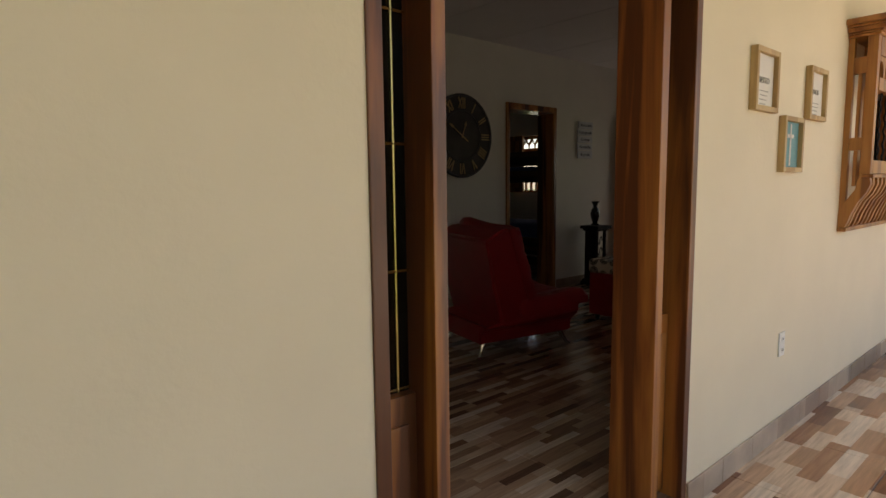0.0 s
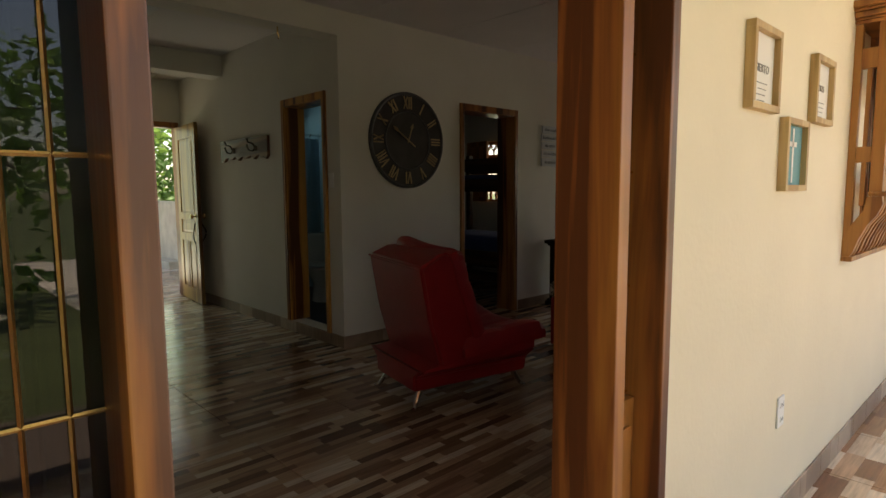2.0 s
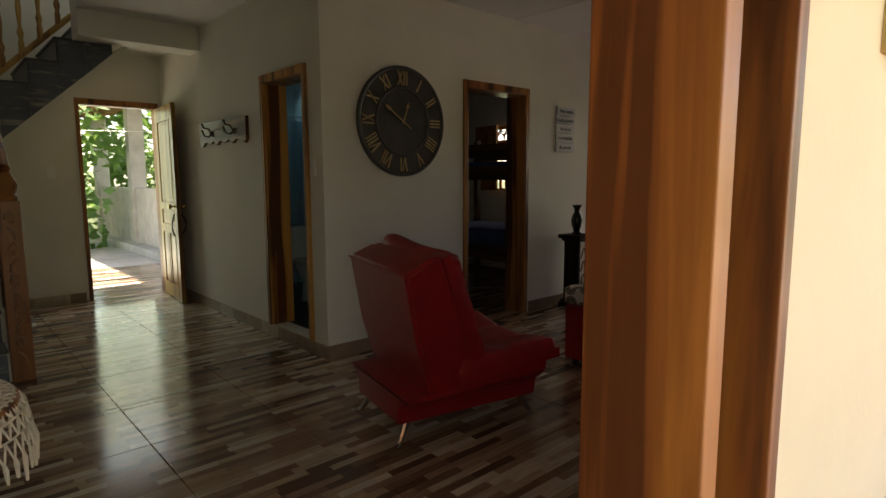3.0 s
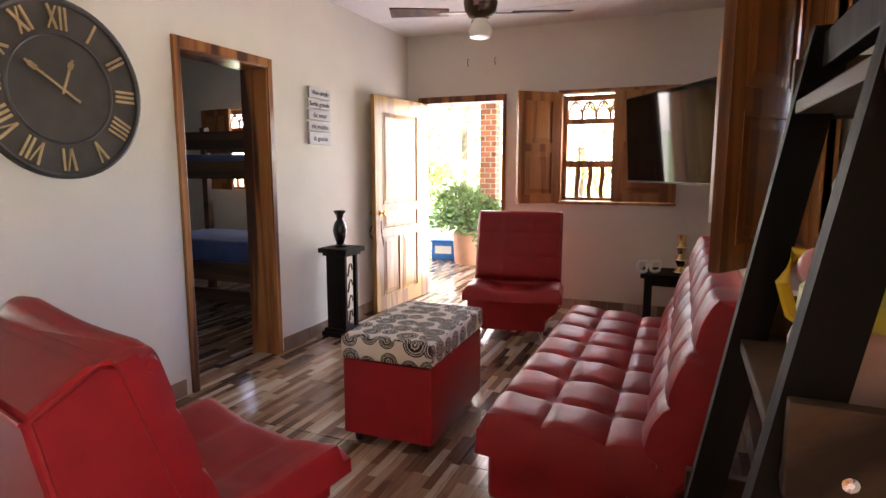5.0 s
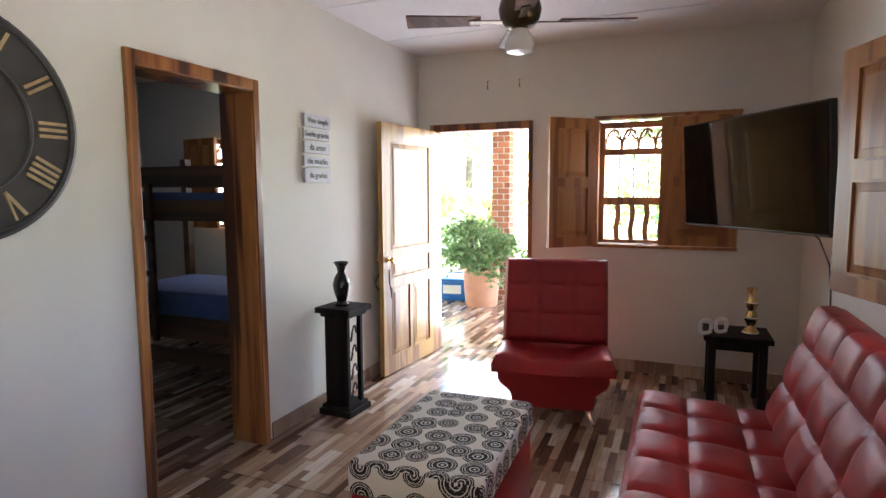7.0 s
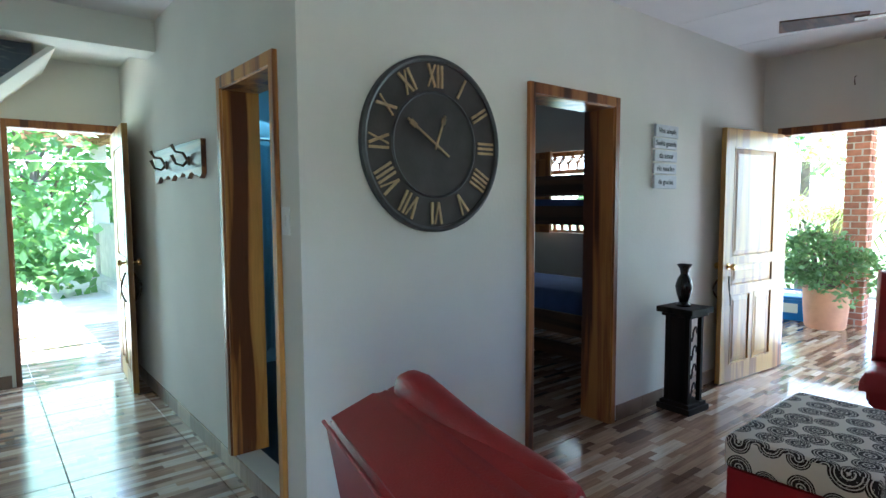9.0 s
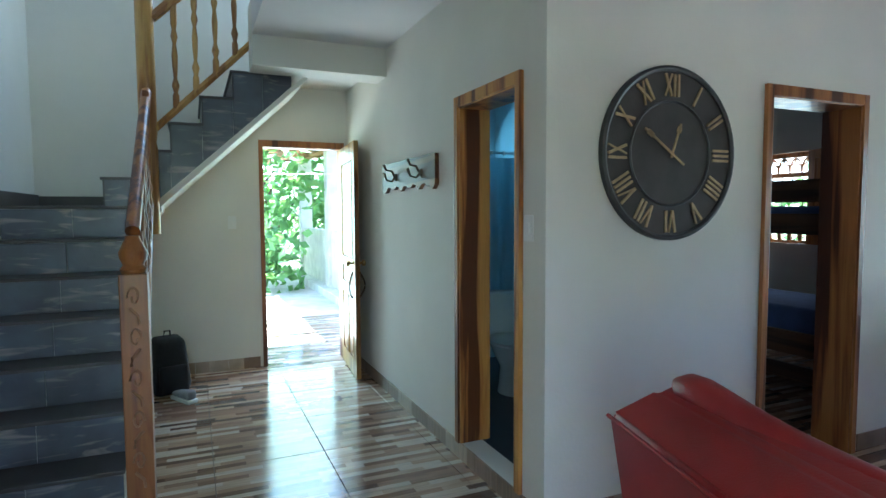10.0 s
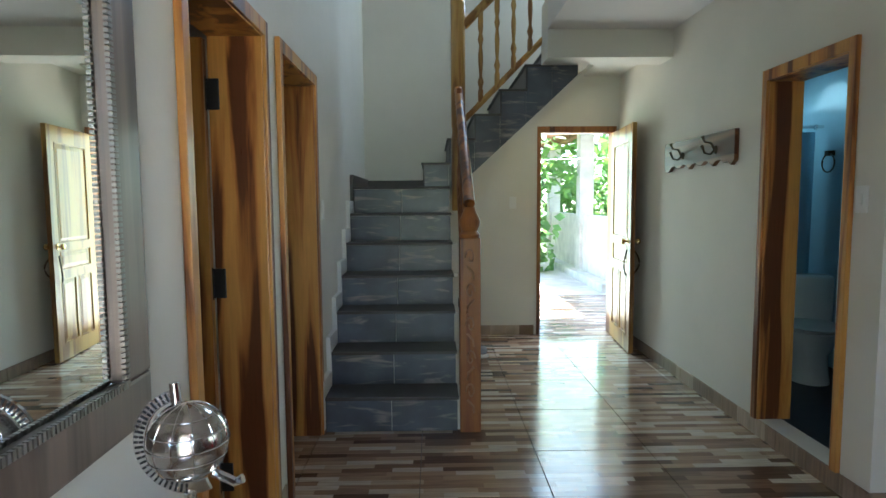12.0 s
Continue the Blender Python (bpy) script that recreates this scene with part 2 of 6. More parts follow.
def lathe(bm, profile, n=20, m=None):
    """Turn a profile of (radius, height) pairs about z."""
    rings = []
    for r, z in profile:
        rings.append([bm.verts.new((r * math.cos(2 * math.pi * i / n), r * math.sin(2 * math.pi * i / n), z)) for i in range(n)])
    for a, b in zip(rings, rings[1:]):
        for i in range(n):
            bm.faces.new((a[i], a[(i + 1) % n], b[(i + 1) % n], b[i]))
    bm.faces.new(list(reversed(rings[0])))
    bm.faces.new(rings[-1])
    vs = [v for r in rings for v in r]
    if m is not None:
        bmesh.ops.transform(bm, matrix=m, verts=vs)
    return vs


def tube(bm, pts, r, n=8, closed=False):
    """A round bar along a line of points."""
    pts = [Vector(p) for p in pts]
    rings, up = [], Vector((0, 0, 1))
    for i, p in enumerate(pts):
        a = pts[i - 1] if i or closed else p
        b = pts[(i + 1) % len(pts)] if i + 1 < len(pts) or closed else p
        d = (b - a).normalized()
        s = d.cross(up if abs(d.z) < 0.95 else Vector((1, 0, 0))).normalized()
        t = s.cross(d)
        rr = r[i] if isinstance(r, (list, tuple)) else r
        rings.append([bm.verts.new(p + rr * (math.cos(2 * math.pi * k / n) * s + math.sin(2 * math.pi * k / n) * t)) for k in range(n)])
    pairs = list(zip(rings, rings[1:])) + ([(rings[-1], rings[0])] if closed else [])
    for a, b in pairs:
        for k in range(n):
            bm.faces.new((a[k], a[(k + 1) % n], b[(k + 1) % n], b[k]))
    if not closed:
        bm.faces.new(list(reversed(rings[0])))
        bm.faces.new(rings[-1])
    bmesh.ops.recalc_face_normals(bm, faces=bm.faces[:])


def prism(bm, outline, y0, y1):
    """Extrude an outline of (x, z) pairs from y0 to y1."""
    a = [bm.verts.new((x, y0, z)) for x, z in outline]
    b = [bm.verts.new((x, y1, z)) for x, z in outline]
    bm.faces.new(a)
    bm.faces.new(list(reversed(b)))
    for i in range(len(a)):
        j = (i + 1) % len(a)
        bm.faces.new((a[j], a[i], b[i], b[j]))
    bmesh.ops.recalc_face_normals(bm, faces=bm.faces[:])


def wall(name, axis, at, thick, a0, a1, z0, z1, holes, mats, label):
    """A wall along x (axis 'x', its near face at y = at) or y, with openings through it. mats: near face, far face."""
    As = sorted({a0, a1, *[h[0] for h in holes], *[h[1] for h in holes]})
    Zs = sorted({z0, z1, *[h[2] for h in holes], *[h[3] for h in holes]})
    bm = bmesh.new()
    vs = {}

    def v(a, z, k):
        if (a, z, k) not in vs:
            q = at + thick * k
            vs[a, z, k] = bm.verts.new((a, q, z) if axis == "x" else (q, a, z))
        return vs[a, z, k]

    def solid(i, j):
        if not (0 <= i < len(As) - 1 and 0 <= j < len(Zs) - 1):
            return False
        ca, cz = (As[i] + As[i + 1]) / 2, (Zs[j] + Zs[j + 1]) / 2
        return not any(h[0] < ca < h[1] and h[2] < cz < h[3] for h in holes)

    for i in range(len(As) - 1):
        for j in range(len(Zs) - 1):
            if not solid(i, j):
                continue
            p, q, r, s = As[i], As[i + 1], Zs[j], Zs[j + 1]
            bm.faces.new((v(p, r, 0), v(q, r, 0), v(q, s, 0), v(p, s, 0))).material_index = 0
            bm.faces.new((v(p, s, 1), v(q, s, 1), v(q, r, 1), v(p, r, 1))).material_index = 1
            for ii, jj, e in ((i - 1, j, (p, r, p, s)), (i + 1, j, (q, s, q, r)), (i, j - 1, (q, r, p, r)), (i, j + 1, (p, s, q, s))):
                if not solid(ii, jj):
                    bm.faces.new((v(e[0], e[1], 0), v(e[2], e[3], 0), v(e[2], e[3], 1), v(e[0], e[1], 1))).material_index = 1
    bmesh.ops.recalc_face_normals(bm, faces=bm.faces[:])
    return tagged(part(name, bm, list(mats)), label, "wall", kind="structure")


# ---- structure ----
wall_south = wall("wall_south", "x", S0, S1 - S0, -4.0, 8.0, -0.3, 3.0, [(0.83, 2.28, -0.02, 2.42), (4.40, 5.62, 1.05, 2.05)], (M_OUT, M_WALL), "cream plastered outer wall of the house")
wall_west = wall("wall_west", "y", L, -0.19, S1, N, -0.1, 5.4, [(3.55, 4.32, -0.05, 2.05), (4.54, 5.30, -0.05, 2.05)], (M_WALL, M_WALL), "off-white painted interior wall with two door openings")
wall_bath = wall("wall_bathroom", "y", B, 0.13, C, N, -0.1, CEIL + 0.1, [(4.53, 5.21, 0.1, 2.05)], (M_WALL, M_WALL), "off-white painted wall with the bathroom door")
wall_clock = wall("wall_clock", "x", C, 0.13, B + 0.13, F, -0.1, CEIL + 0.1, [(4.76, 5.56, -0.05, 2.07)], (M_WALL, M_WALL), "pale painted wall behind the large clock")
wall_front = wall("wall_front", "y", F, 0.16, S1, N, -0.3, 3.0, [(3.27, 4.20, -0.02, 2.04), (1.72, 2.73, 1.04, 2.05), (6.1, 7.1, 1.1, 2.05)], (M_WALL, M_OUT), "beige painted front wall with door and window")
wall_north = wall("wall_north", "x", N, 0.15, L - 0.15, 8.0, -0.3, 5.4, [(2.58, 3.37, -0.02, 2.09), (2.5, 3.35, 3.4, 4.7)], (M_WALL, M_OUT), "painted back wall behind the stairs")


def slab(name, x0, x1, y0, y1, z0, z1, material, label, category):
    return tagged(part(name, boxes((x0, x1, y0, y1, z0, z1), bevel=0), material), label, category, kind="structure")


edges = [L, 1.85, 2.73, 3.61, 4.49, 5.37, 6.26, 7.15, 8.0]
bm = boxes(*[(a + 0.005, b - 0.005, S0, C + 0.001, CEIL, CEIL + 0.03) for a, b in zip(edges, edges[1:])], bevel=0.002)
# Dark sheet above the boards colours in the shadow of the gaps.
box(bm, L, 8.0, S0, C + 0.001, CEIL + 0.031, CEIL + 0.12, index=1)
tagged(part("ceiling", bm, [M_CEIL, M_GROUT_GAPSHADE]), "white painted board ceiling with open joints", "ceiling", kind="structure")
slab("ceiling_hall", 2.42, B, C + 0.2, 6.52, 2.70, 2.95, M_CEIL, "white painted ceiling slab over the hall", "ceiling")
slab("ceiling_hall_side", L, 2.42, C + 0.2, 5.1, 2.70, 2.95, M_CEIL, "white painted slab beside the stairwell", "ceiling")
slab("ceiling_beam", L, B, C, C + 0.2, 2.487, 2.95, M_WALL, "painted ceiling beam between living room and hall", "beam")
slab("ceiling_beam_stair", 2.42, B, 6.52, 6.78, 2.487, 2.95, M_WALL, "painted beam at the head of the stairs", "beam")
slab("ceiling_bedrooms", B, 8.0, C + 0.13, N, CEIL + 0.02, CEIL + 0.14, M_CEIL, "plain ceiling over bedroom and bathroom", "ceiling")
slab("roof_slab", L - 0.15, 8.0, C, N + 0.15, 5.4, 5.55, M_CEIL, "plain slab over the upper stairwell", "ceiling")
slab("wall_upper_south", L - 0.15, B, C + 0.02, C + 0.17, 2.95, 5.4, M_WALL, "plain upper wall of the stairwell", "wall")
slab("wall_upper_east", B, B + 0.13, C, N, CEIL + 0.14, 5.4, M_WALL, "plain upper wall of the stairwell", "wall")
# rooms behind the two west doors
slab("wall_west_room", -1.6, -1.5, S1, N, -0.1, 2.8, M_WALL, "plain wall of the dark side room", "wall")
slab("wall_west_divider", -1.5, L - 0.15, 4.38, 4.48, -0.1, 2.8, M_WALL, "plain wall between two side rooms", "wall")
slab("wall_west_end", -1.5, L - 0.15, 6.4, 6.5, -0.1, 2.8, M_WALL, "plain end wall of the side room", "wall")
slab("ceiling_west", -1.6, L - 0.15, S1, N, 2.8, 2.9, M_CEIL, "plain ceiling of the side rooms", "ceiling")
# bathroom and bedroom divider
M_BATHWALL = mat("pale_blue_tile", (0.45, 0.62, 0.72), 0.2, var=0.06, scale=4)
slab("wall_bath_east", 4.62, 4.72, C + 0.13, N, 0, 2.7, M_BATHWALL, "pale blue tiled bathroom wall", "wall")
slab("wall_bath_north", B + 0.13, 4.62, 7.0, 7.1, 0, 2.7, M_BATHWALL, "pale blue tiled bathroom wall", "wall")

# floors
slab("floor_bed", -1.6, 8.0, S0 + 0.02, N + 0.02, -0.2, -0.012, M_GROUT_GAPSHADE, "dark grout bed under the floor tiles", "floor")
slab("floor_porch_south", -8.0, 13.5, -2.2, S0 + 0.02, -0.30, PORCH - 0.006, M_GROUT_GAPSHADE, "grout bed of the porch floor", "floor")
slab("floor_porch_front", 8.0, 13.5, S0 + 0.02, 8.5, -0.30, PORCH - 0.006, M_GROUT_GAPSHADE, "grout bed of the front porch", "floor")
slab("floor_terrace", 1.0, 4.6, N + 0.02, 16.0, -0.3, -0.03, M_CONCRETE, "bare concrete terrace behind the house", "floor")
# Unseen pale reflector that throws sunlight up at the south wall.
yard = slab("bounce_yard", 2.5, 16, -14, -2.2, -0.33, -0.30, mat("pale_bounce_ground", (0.70, 0.64, 0.54), 0.95, var=0.25, scale=2.5, bump=0.5), "unseen pale ground added to bounce sun onto the outer wall", "ground")
ground = slab("ground", -150, 150, -150, 150, -0.9, -0.32, mat("dry_grass", (0.10, 0.13, 0.045), 0.95, var=0.4, scale=1.5), "sunlit grass and dry earth round the house", "ground")

# porch roofs and outer frame of the house
M_TILEROOF = mat("clay_roof_board", (0.42, 0.22, 0.13), 0.8, var=0.3, scale=9)
# Unseen eave edges shaped for light: short past x = 2.5, deep west.
slab("ceiling_porch_south", 2.5, 13.5, -0.9, S0, 2.58, 2.70, M_WHITE, "white painted porch ceiling", "ceiling")
slab("ceiling_porch_west", -8.0, 2.5, -1.7, S0, 2.58, 2.70, M_WHITE, "white painted porch ceiling", "ceiling")
slab("ceiling_porch_front", 8.0, 12.2, S0, 8.5, 2.58, 2.70, M_WHITE, "white painted porch ceiling", "ceiling")
slab("trim_porch_cornice", -4.0, 8.0, S0 - 0.05, S0, 2.50, 2.58, M_WHITE, "white cornice moulding under the porch ceiling", "moulding")
# Unseen end wall, added to close the porch and hold back western light.
slab("porch_west_blocker", -4.2, -4.0, -2.4, S0, -0.3, 2.7, M_OUT, "unseen cream wall added to limit light from the west", "wall")


# ---- doors and frames ----
def casing(name, axis, at, a0, a1, z0, top, depth, side, material, label, w=0.065, proud=0.014):
    """Jamb linings and casing round a doorway. side: which way the casing stands proud of the wall face at 'at'."""
    th = thing(name, (0, 0, 0), label, "door frame", kind="structure")

    def b(p, q, r, s, z, zz):
        return (p, q, r, s, z, zz) if axis == "x" else (r, s, p, q, z, zz)

    lo, hi = sorted((at + side * proud, at - side * depth))
    for i, (p, q) in enumerate(((a0, a0 + 0.035), (a1 - 0.035, a1))):
        part("jamb", boxes(b(p, q, lo, hi, z0, top - 0.035)), material, th)
    part("head", boxes(b(a0, a1, lo, hi, top - 0.035, top)), material, th)
    lo, hi = sorted((at + side * (proud + 0.012), at + side * 0.002))
    part("architrave", boxes(b(a0 - w + 0.045, a0 + 0.045 - 0.02, lo, hi, z0, top + 0.03)), material, th)
    part("architrave", boxes(b(a1 - 0.025, a1 + w - 0.045, lo, hi, z0, top + 0.03)), material, th)
    part("architrave", boxes(b(a0 + 0.025, a1 - 0.025, lo, hi, top - 0.03, top + 0.03)), material, th)
    return th


def panel_leaf(name, width, height, material, at, turn, label, layout, thick=0.04, knob=None, kind="structure", category="door"):
    """A framed door leaf, hinged at its local origin, running along +x. layout: (x0, x1, z0, z1) of raised panels as fractions."""
    th = thing(name, at, label, category, turn=turn, kind=kind)
    xs = sorted({0, 1, *[p[0] for p in layout], *[p[1] for p in layout]})
    bm = bmesh.new()
    box(bm, 0, width, -thick * 0.25, thick * 0.25, 0.0, height, 0)
    cells_z = sorted({0, 1, *[p[2] for p in layout], *[p[3] for p in layout]})
    for i in range(len(xs) - 1):
        for j in range(len(cells_z) - 1):
            cx, cz = (xs[i] + xs[i + 1]) / 2, (cells_z[j] + cells_z[j + 1]) / 2
            if not any(p[0] < cx < p[1] and p[2] < cz < p[3] for p in layout):
                box(bm, xs[i] * width, xs[i + 1] * width, -thick / 2, thick / 2, cells_z[j] * height, cells_z[j + 1] * height, 0)
    part("leaf_frame", bm, material, th)
    for x0, x1, z0, z1 in layout:
        bm = bmesh.new()
        a, b, c, d = x0 * width, x1 * width, z0 * height, z1 * height
        g = min(0.045, (b - a) * 0.16)
        for s in (-1, 1):
            low = [bm.verts.new((x, s * thick * 0.26, z)) for x, z in ((a + 0.012, c + 0.012), (b - 0.012, c + 0.012), (b - 0.012, d - 0.012), (a + 0.012, d - 0.012))]
            mid = [bm.verts.new((x, s * thick * 0.42, z)) for x, z in ((a + g, c + g), (b - g, c + g), (b - g, d - g), (a + g, d - g))]
            top = [bm.verts.new((x, s * thick * 0.47, z)) for x, z in ((a + g + 0.004, c + g + 0.004), (b - g - 0.004, c + g + 0.004), (b - g - 0.004, d - g - 0.004), (a + g + 0.004, d - g - 0.004))]
            for i in range(4):
                j = (i + 1) % 4
                bm.faces.new((low[i], low[j], mid[j], mid[i]))
                bm.faces.new((mid[i], mid[j], top[j], top[i]))
            bm.faces.new(top)
            for e in ((a, b, c, c + 0.012), (a, b, d - 0.012, d), (a, a + 0.012, c + 0.012, d - 0.012), (b - 0.012, b, c + 0.012, d - 0.012)):
                box(bm, e[0], e[1], min(s * 0.008, s * thick * 0.58), max(s * 0.008, s * thick * 0.58), e[2], e[3], 0)
        bmesh.ops.recalc_face_normals(bm, faces=bm.faces[:])
        part("panel", bm, material, th)
    if knob:
        for s in (-1, 1):
            bm = bmesh.new()
            lathe(bm, [(0.024, 0), (0.024, 0.006), (0.010, 0.01), (0.010, 0.03), (0.024, 0.036), (0.028, 0.05), (0.02, 0.062)], 14, pose(width - 0.07, s * thick * 0.5, knob, -90 * s))
            part("knob", bm, M_BRASS, th, "brass door knob", True)
            bm = bmesh.new()
            pts = [(width - 0.07 + 0.05 * math.sin(k * 0.42), s * (thick * 0.5 + 0.012 + 0.035 * math.sin(k * math.pi / 9)), knob - 0.08 - k * 0.025) for k in range(10)]
            tube(bm, pts, 0.007)
            part("pull_handle", bm, M_BRONZE, th, "curved dark bronze pull handle", True)
    return th


M_BRASS = mat("brass", (0.72, 0.52, 0.22), 0.25, metal=1.0)
SIX = [(0.14, 0.86, 0.50, 0.93), (0.14, 0.86, 0.385, 0.47), (0.14, 0.47, 0.07, 0.35), (0.53, 0.86, 0.07, 0.35)]

casing("door_frame_bath", "y", B, 4.53, 5.21, 0.1, 2.06, 0.18, -1, M_TEAK, "varnished teak frame of the bathroom doorway")
casing("door_frame_bunk", "x", C, 4.76, 5.56, 0.0, 2.07, 0.21, -1, M_TEAKRED, "varnished teak frame of the bedroom doorway")
casing("door_frame_side", "y", L, 3.55, 4.32, 0.0, 2.06, 0.20, 1, M_TEAK, "varnished teak frame of a side doorway")
casing("door_frame_store", "y", L, 4.54, 5.30, 0.0, 2.06, 0.20, 1, M_TEAK, "varnished teak frame of the doorway by the stairs")
casing("door_frame_back", "x", N, 2.58, 3.37, 0.0, 2.09, 0.12, -1, M_CEDAR, "thin wooden frame of the back door", w=0.05, proud=0.006)
casing("door_frame_front", "y", F, 3.27, 4.20, 0.0, 2.04, 0.14, -1, M_CEDAR, "thin wooden frame of the front door", w=0.05, proud=0.006)

FLAT = [(0.16, 0.84, 0.54, 0.93), (0.16, 0.84, 0.08, 0.46)]
panel_leaf("door_back", 0.80, 2.04, M_DOOR, (3.345, N - 0.03, 0.01), -95, "panelled timber back door standing open", SIX, knob=1.0)
panel_leaf("door_front", 0.88, 2.00, M_DOOR, (F - 0.03, 4.165, 0.012), 175, "panelled timber front door standing open", SIX, knob=0.93)
panel_leaf("door_side", 0.70, 2.00, M_TEAK, (L - 0.205, 4.265, 0.01), 184, "varnished teak side door opened inwards", FLAT)
side = thing("door_hinges", (L - 0.19, 4.279, 0), "black steel butt hinges of the side door", "hinge", kind="structure")
for z in (0.24, 1.05, 1.80):
    bm = boxes((-0.035, 0.035, -0.006, 0.002, z - 0.06, z + 0.06))
    lathe(bm, [(0.008, -0.065), (0.008, 0.065)], 10, pose(-0.02, -0.010, z))
    part("hinge", bm, M_BLACK, side)

# entrance: frame with two narrow leaded sidelights, and the open leaf
ent = thing("door_frame_entrance", (0, 0, 0), "reddish cedar entrance frame with narrow leaded sidelights", "door frame", kind="structure")
Y0, Y1 = S0 - 0.006, S1 + 0.004
for a, b in ((0.83, 0.87), (1.0, 1.042), (2.005, 2.05), (2.24, 2.28)):
    part("post", boxes((a, b, Y0, Y1, PORCH, 2.38)), M_CEDAR, ent)
part("head", boxes((0.83, 2.28, Y0, Y1, 2.38, 2.42)), M_CEDAR, ent)
for a, b in ((0.87, 1.0), (2.05, 2.24)):
    part("bottom_panel", boxes((a, b, 1.17, 1.215, 0.02, 0.73), (a + 0.03, b - 0.03, 1.16, 1.17, 0.10, 0.66)), M_CEDAR, ent)
    g = part("glass", boxes((a, b, 1.198, 1.202, 0.73, 2.38), bevel=0), glassy("dark_glass", (0.06, 0.06, 0.06)), ent, "dark sidelight glass")
    bars = bmesh.new()
    for k in (0.36, 0.72):
        x = a + (b - a) * k
        tube(bars, [(x, 1.194, 0.73), (x, 1.194, 2.38)], 0.0035, 6)
    for z in (0.74, 1.03, 1.33, 1.63, 1.93, 2.23):
        tube(bars, [(a, 1.194, z), (b, 1.194, z)], 0.0035, 6)
    part("leading", bars, M_BRASS, ent, "gold-coloured leading bars")
panel_leaf("door_entrance", 0.94, 2.34, M_CEDAR, (1.075, S1 + 0.02, 0.01), 91, "reddish cedar entrance door standing open", FLAT, kind="structure")
ent_hinge = tagged(part("hinge_plate", boxes((1.062, 1.088, S1 + 0.008, S1 + 0.0135, 0.62, 0.72), bevel=0.001), M_METAL), "steel hinge plate on the entrance door's edge", "hinge", kind="structure")


# ---- windows ----
def shutter(name, at, turn, w, h, label):
    return panel_leaf(name, w, h, M_TEAKW, at, turn, label, [(0.17, 0.83, 0.08, 0.47), (0.17, 0.83, 0.54, 0.92)], thick=0.035, category="shutter")


M_TEAKW = wood("shutter_timber", (0.50, 0.215, 0.058), (0.42, 0.165, 0.042), (0.28, 0.098, 0.024), rough=0.42, coat=0.08)


def grille(name, at, turn, w, h, label):
    """A timber window grille: arched fretwork above, iron bars, and curved slats below. Local x along the window."""
    th = thing(name, at, label, "window", turn=turn, kind="structure")
    part("window_frame", boxes((0, 0.04, -0.03, 0.03, 0, h), (w - 0.04, w, -0.03, 0.03, 0, h), (0.04, w - 0.04, -0.03, 0.03, h - 0.05, h), (0.04, w - 0.04, -0.03, 0.03, 0, 0.03), (0.04, w - 0.04, -0.025, 0.025, h * 0.73, h * 0.73 + 0.05), (0.04, w - 0.04, -0.025, 0.025, h * 0.32, h * 0.32 + 0.06)), M_TEAKW, th)
    n = max(3, round((w - 0.08) / 0.13))
    s = (w - 0.08) / n
    z0 = h * 0.73 + 0.05
    z1 = h - 0.05
    fr = bmesh.new()
    for i in range(n):
        cx = 0.04 + s * (i + 0.5)
        tube(fr, [(cx + s * 0.5 * math.cos(a), 0, z0 + (z1 - z0) * 0.95 * math.sin(a)) for a in [k * math.pi / 10 for k in range(11)]], 0.011, 6)
        tube(fr, [(cx - s * 0.5 + s * 0.5 * math.cos(a), 0, z1 - (z1 - z0) * 0.55 * math.sin(a)) for a in [k * math.pi / 10 for k in range(11)] if 0.04 < cx - s * 0.5 + s * 0.5 * math.cos(a) < w - 0.04] if i else [(cx, 0, z0), (cx, 0, z0 + 0.01)], 0.009, 6)
    part("fretwork", fr, M_TEAKW, th, "arched fretwork", True)
    for i in range(1, n + 1):
        x = 0.04 + (w - 0.08) * i / (n + 1)
        bm = bmesh.new()
        tube(bm, [(x, 0, h * 0.32 + 0.06), (x, 0, h * 0.73)], 0.006, 8)
        part("bar", bm, M_BLACK, th, "thin black iron bar", True)
        bm = bmesh.new()
        zz = [0.03 + (h * 0.32 - 0.03) * k / 8 for k in range(9)]
        pr = [(0.014 + 0.02 * math.sin(k * math.pi / 4), z) for k, z in enumerate(zz)]
        prism(bm, [(x - 0.018 + d * 0.4, z) for d, z in pr] + [(x + 0.022 + d * 0.4, z) for d, z in reversed(pr)], -0.012, 0.012)
        part("slat", bm, M_TEAKW, th)
    return th


# front window: one leaf folded back, one closed
wf = thing("window_frame_front", (0, 0, 0), "varnished timber frame of the front window", "window frame", kind="structure")
part("sill", boxes((F - 0.03, F + 0.16, 1.69, 2.76, 1.02, 1.044)), M_TEAKW, wf)
part("head", boxes((F - 0.012, F + 0.10, 1.69, 2.76, 2.046, 2.075)), M_TEAKW, wf)
for y in (1.695, 2.72):
    part("jamb", boxes((F - 0.012, F + 0.164, y, y + 0.035, 1.044, 2.046)), M_TEAKW, wf)
shutter("shutter_front_open", (F - 0.04, 2.74, 1.03), 132, 0.43, 1.02, "panelled timber shutter folded back on the wall")
shutter("shutter_front_closed", (F - 0.022, 1.73, 1.05), 90, 0.52, 0.99, "panelled timber shutter closed over the window")
grille("window_front", (F + 0.10, 1.74, 1.05), 90, 0.98, 0.98, "timber window grille with arched fretwork and iron bars")
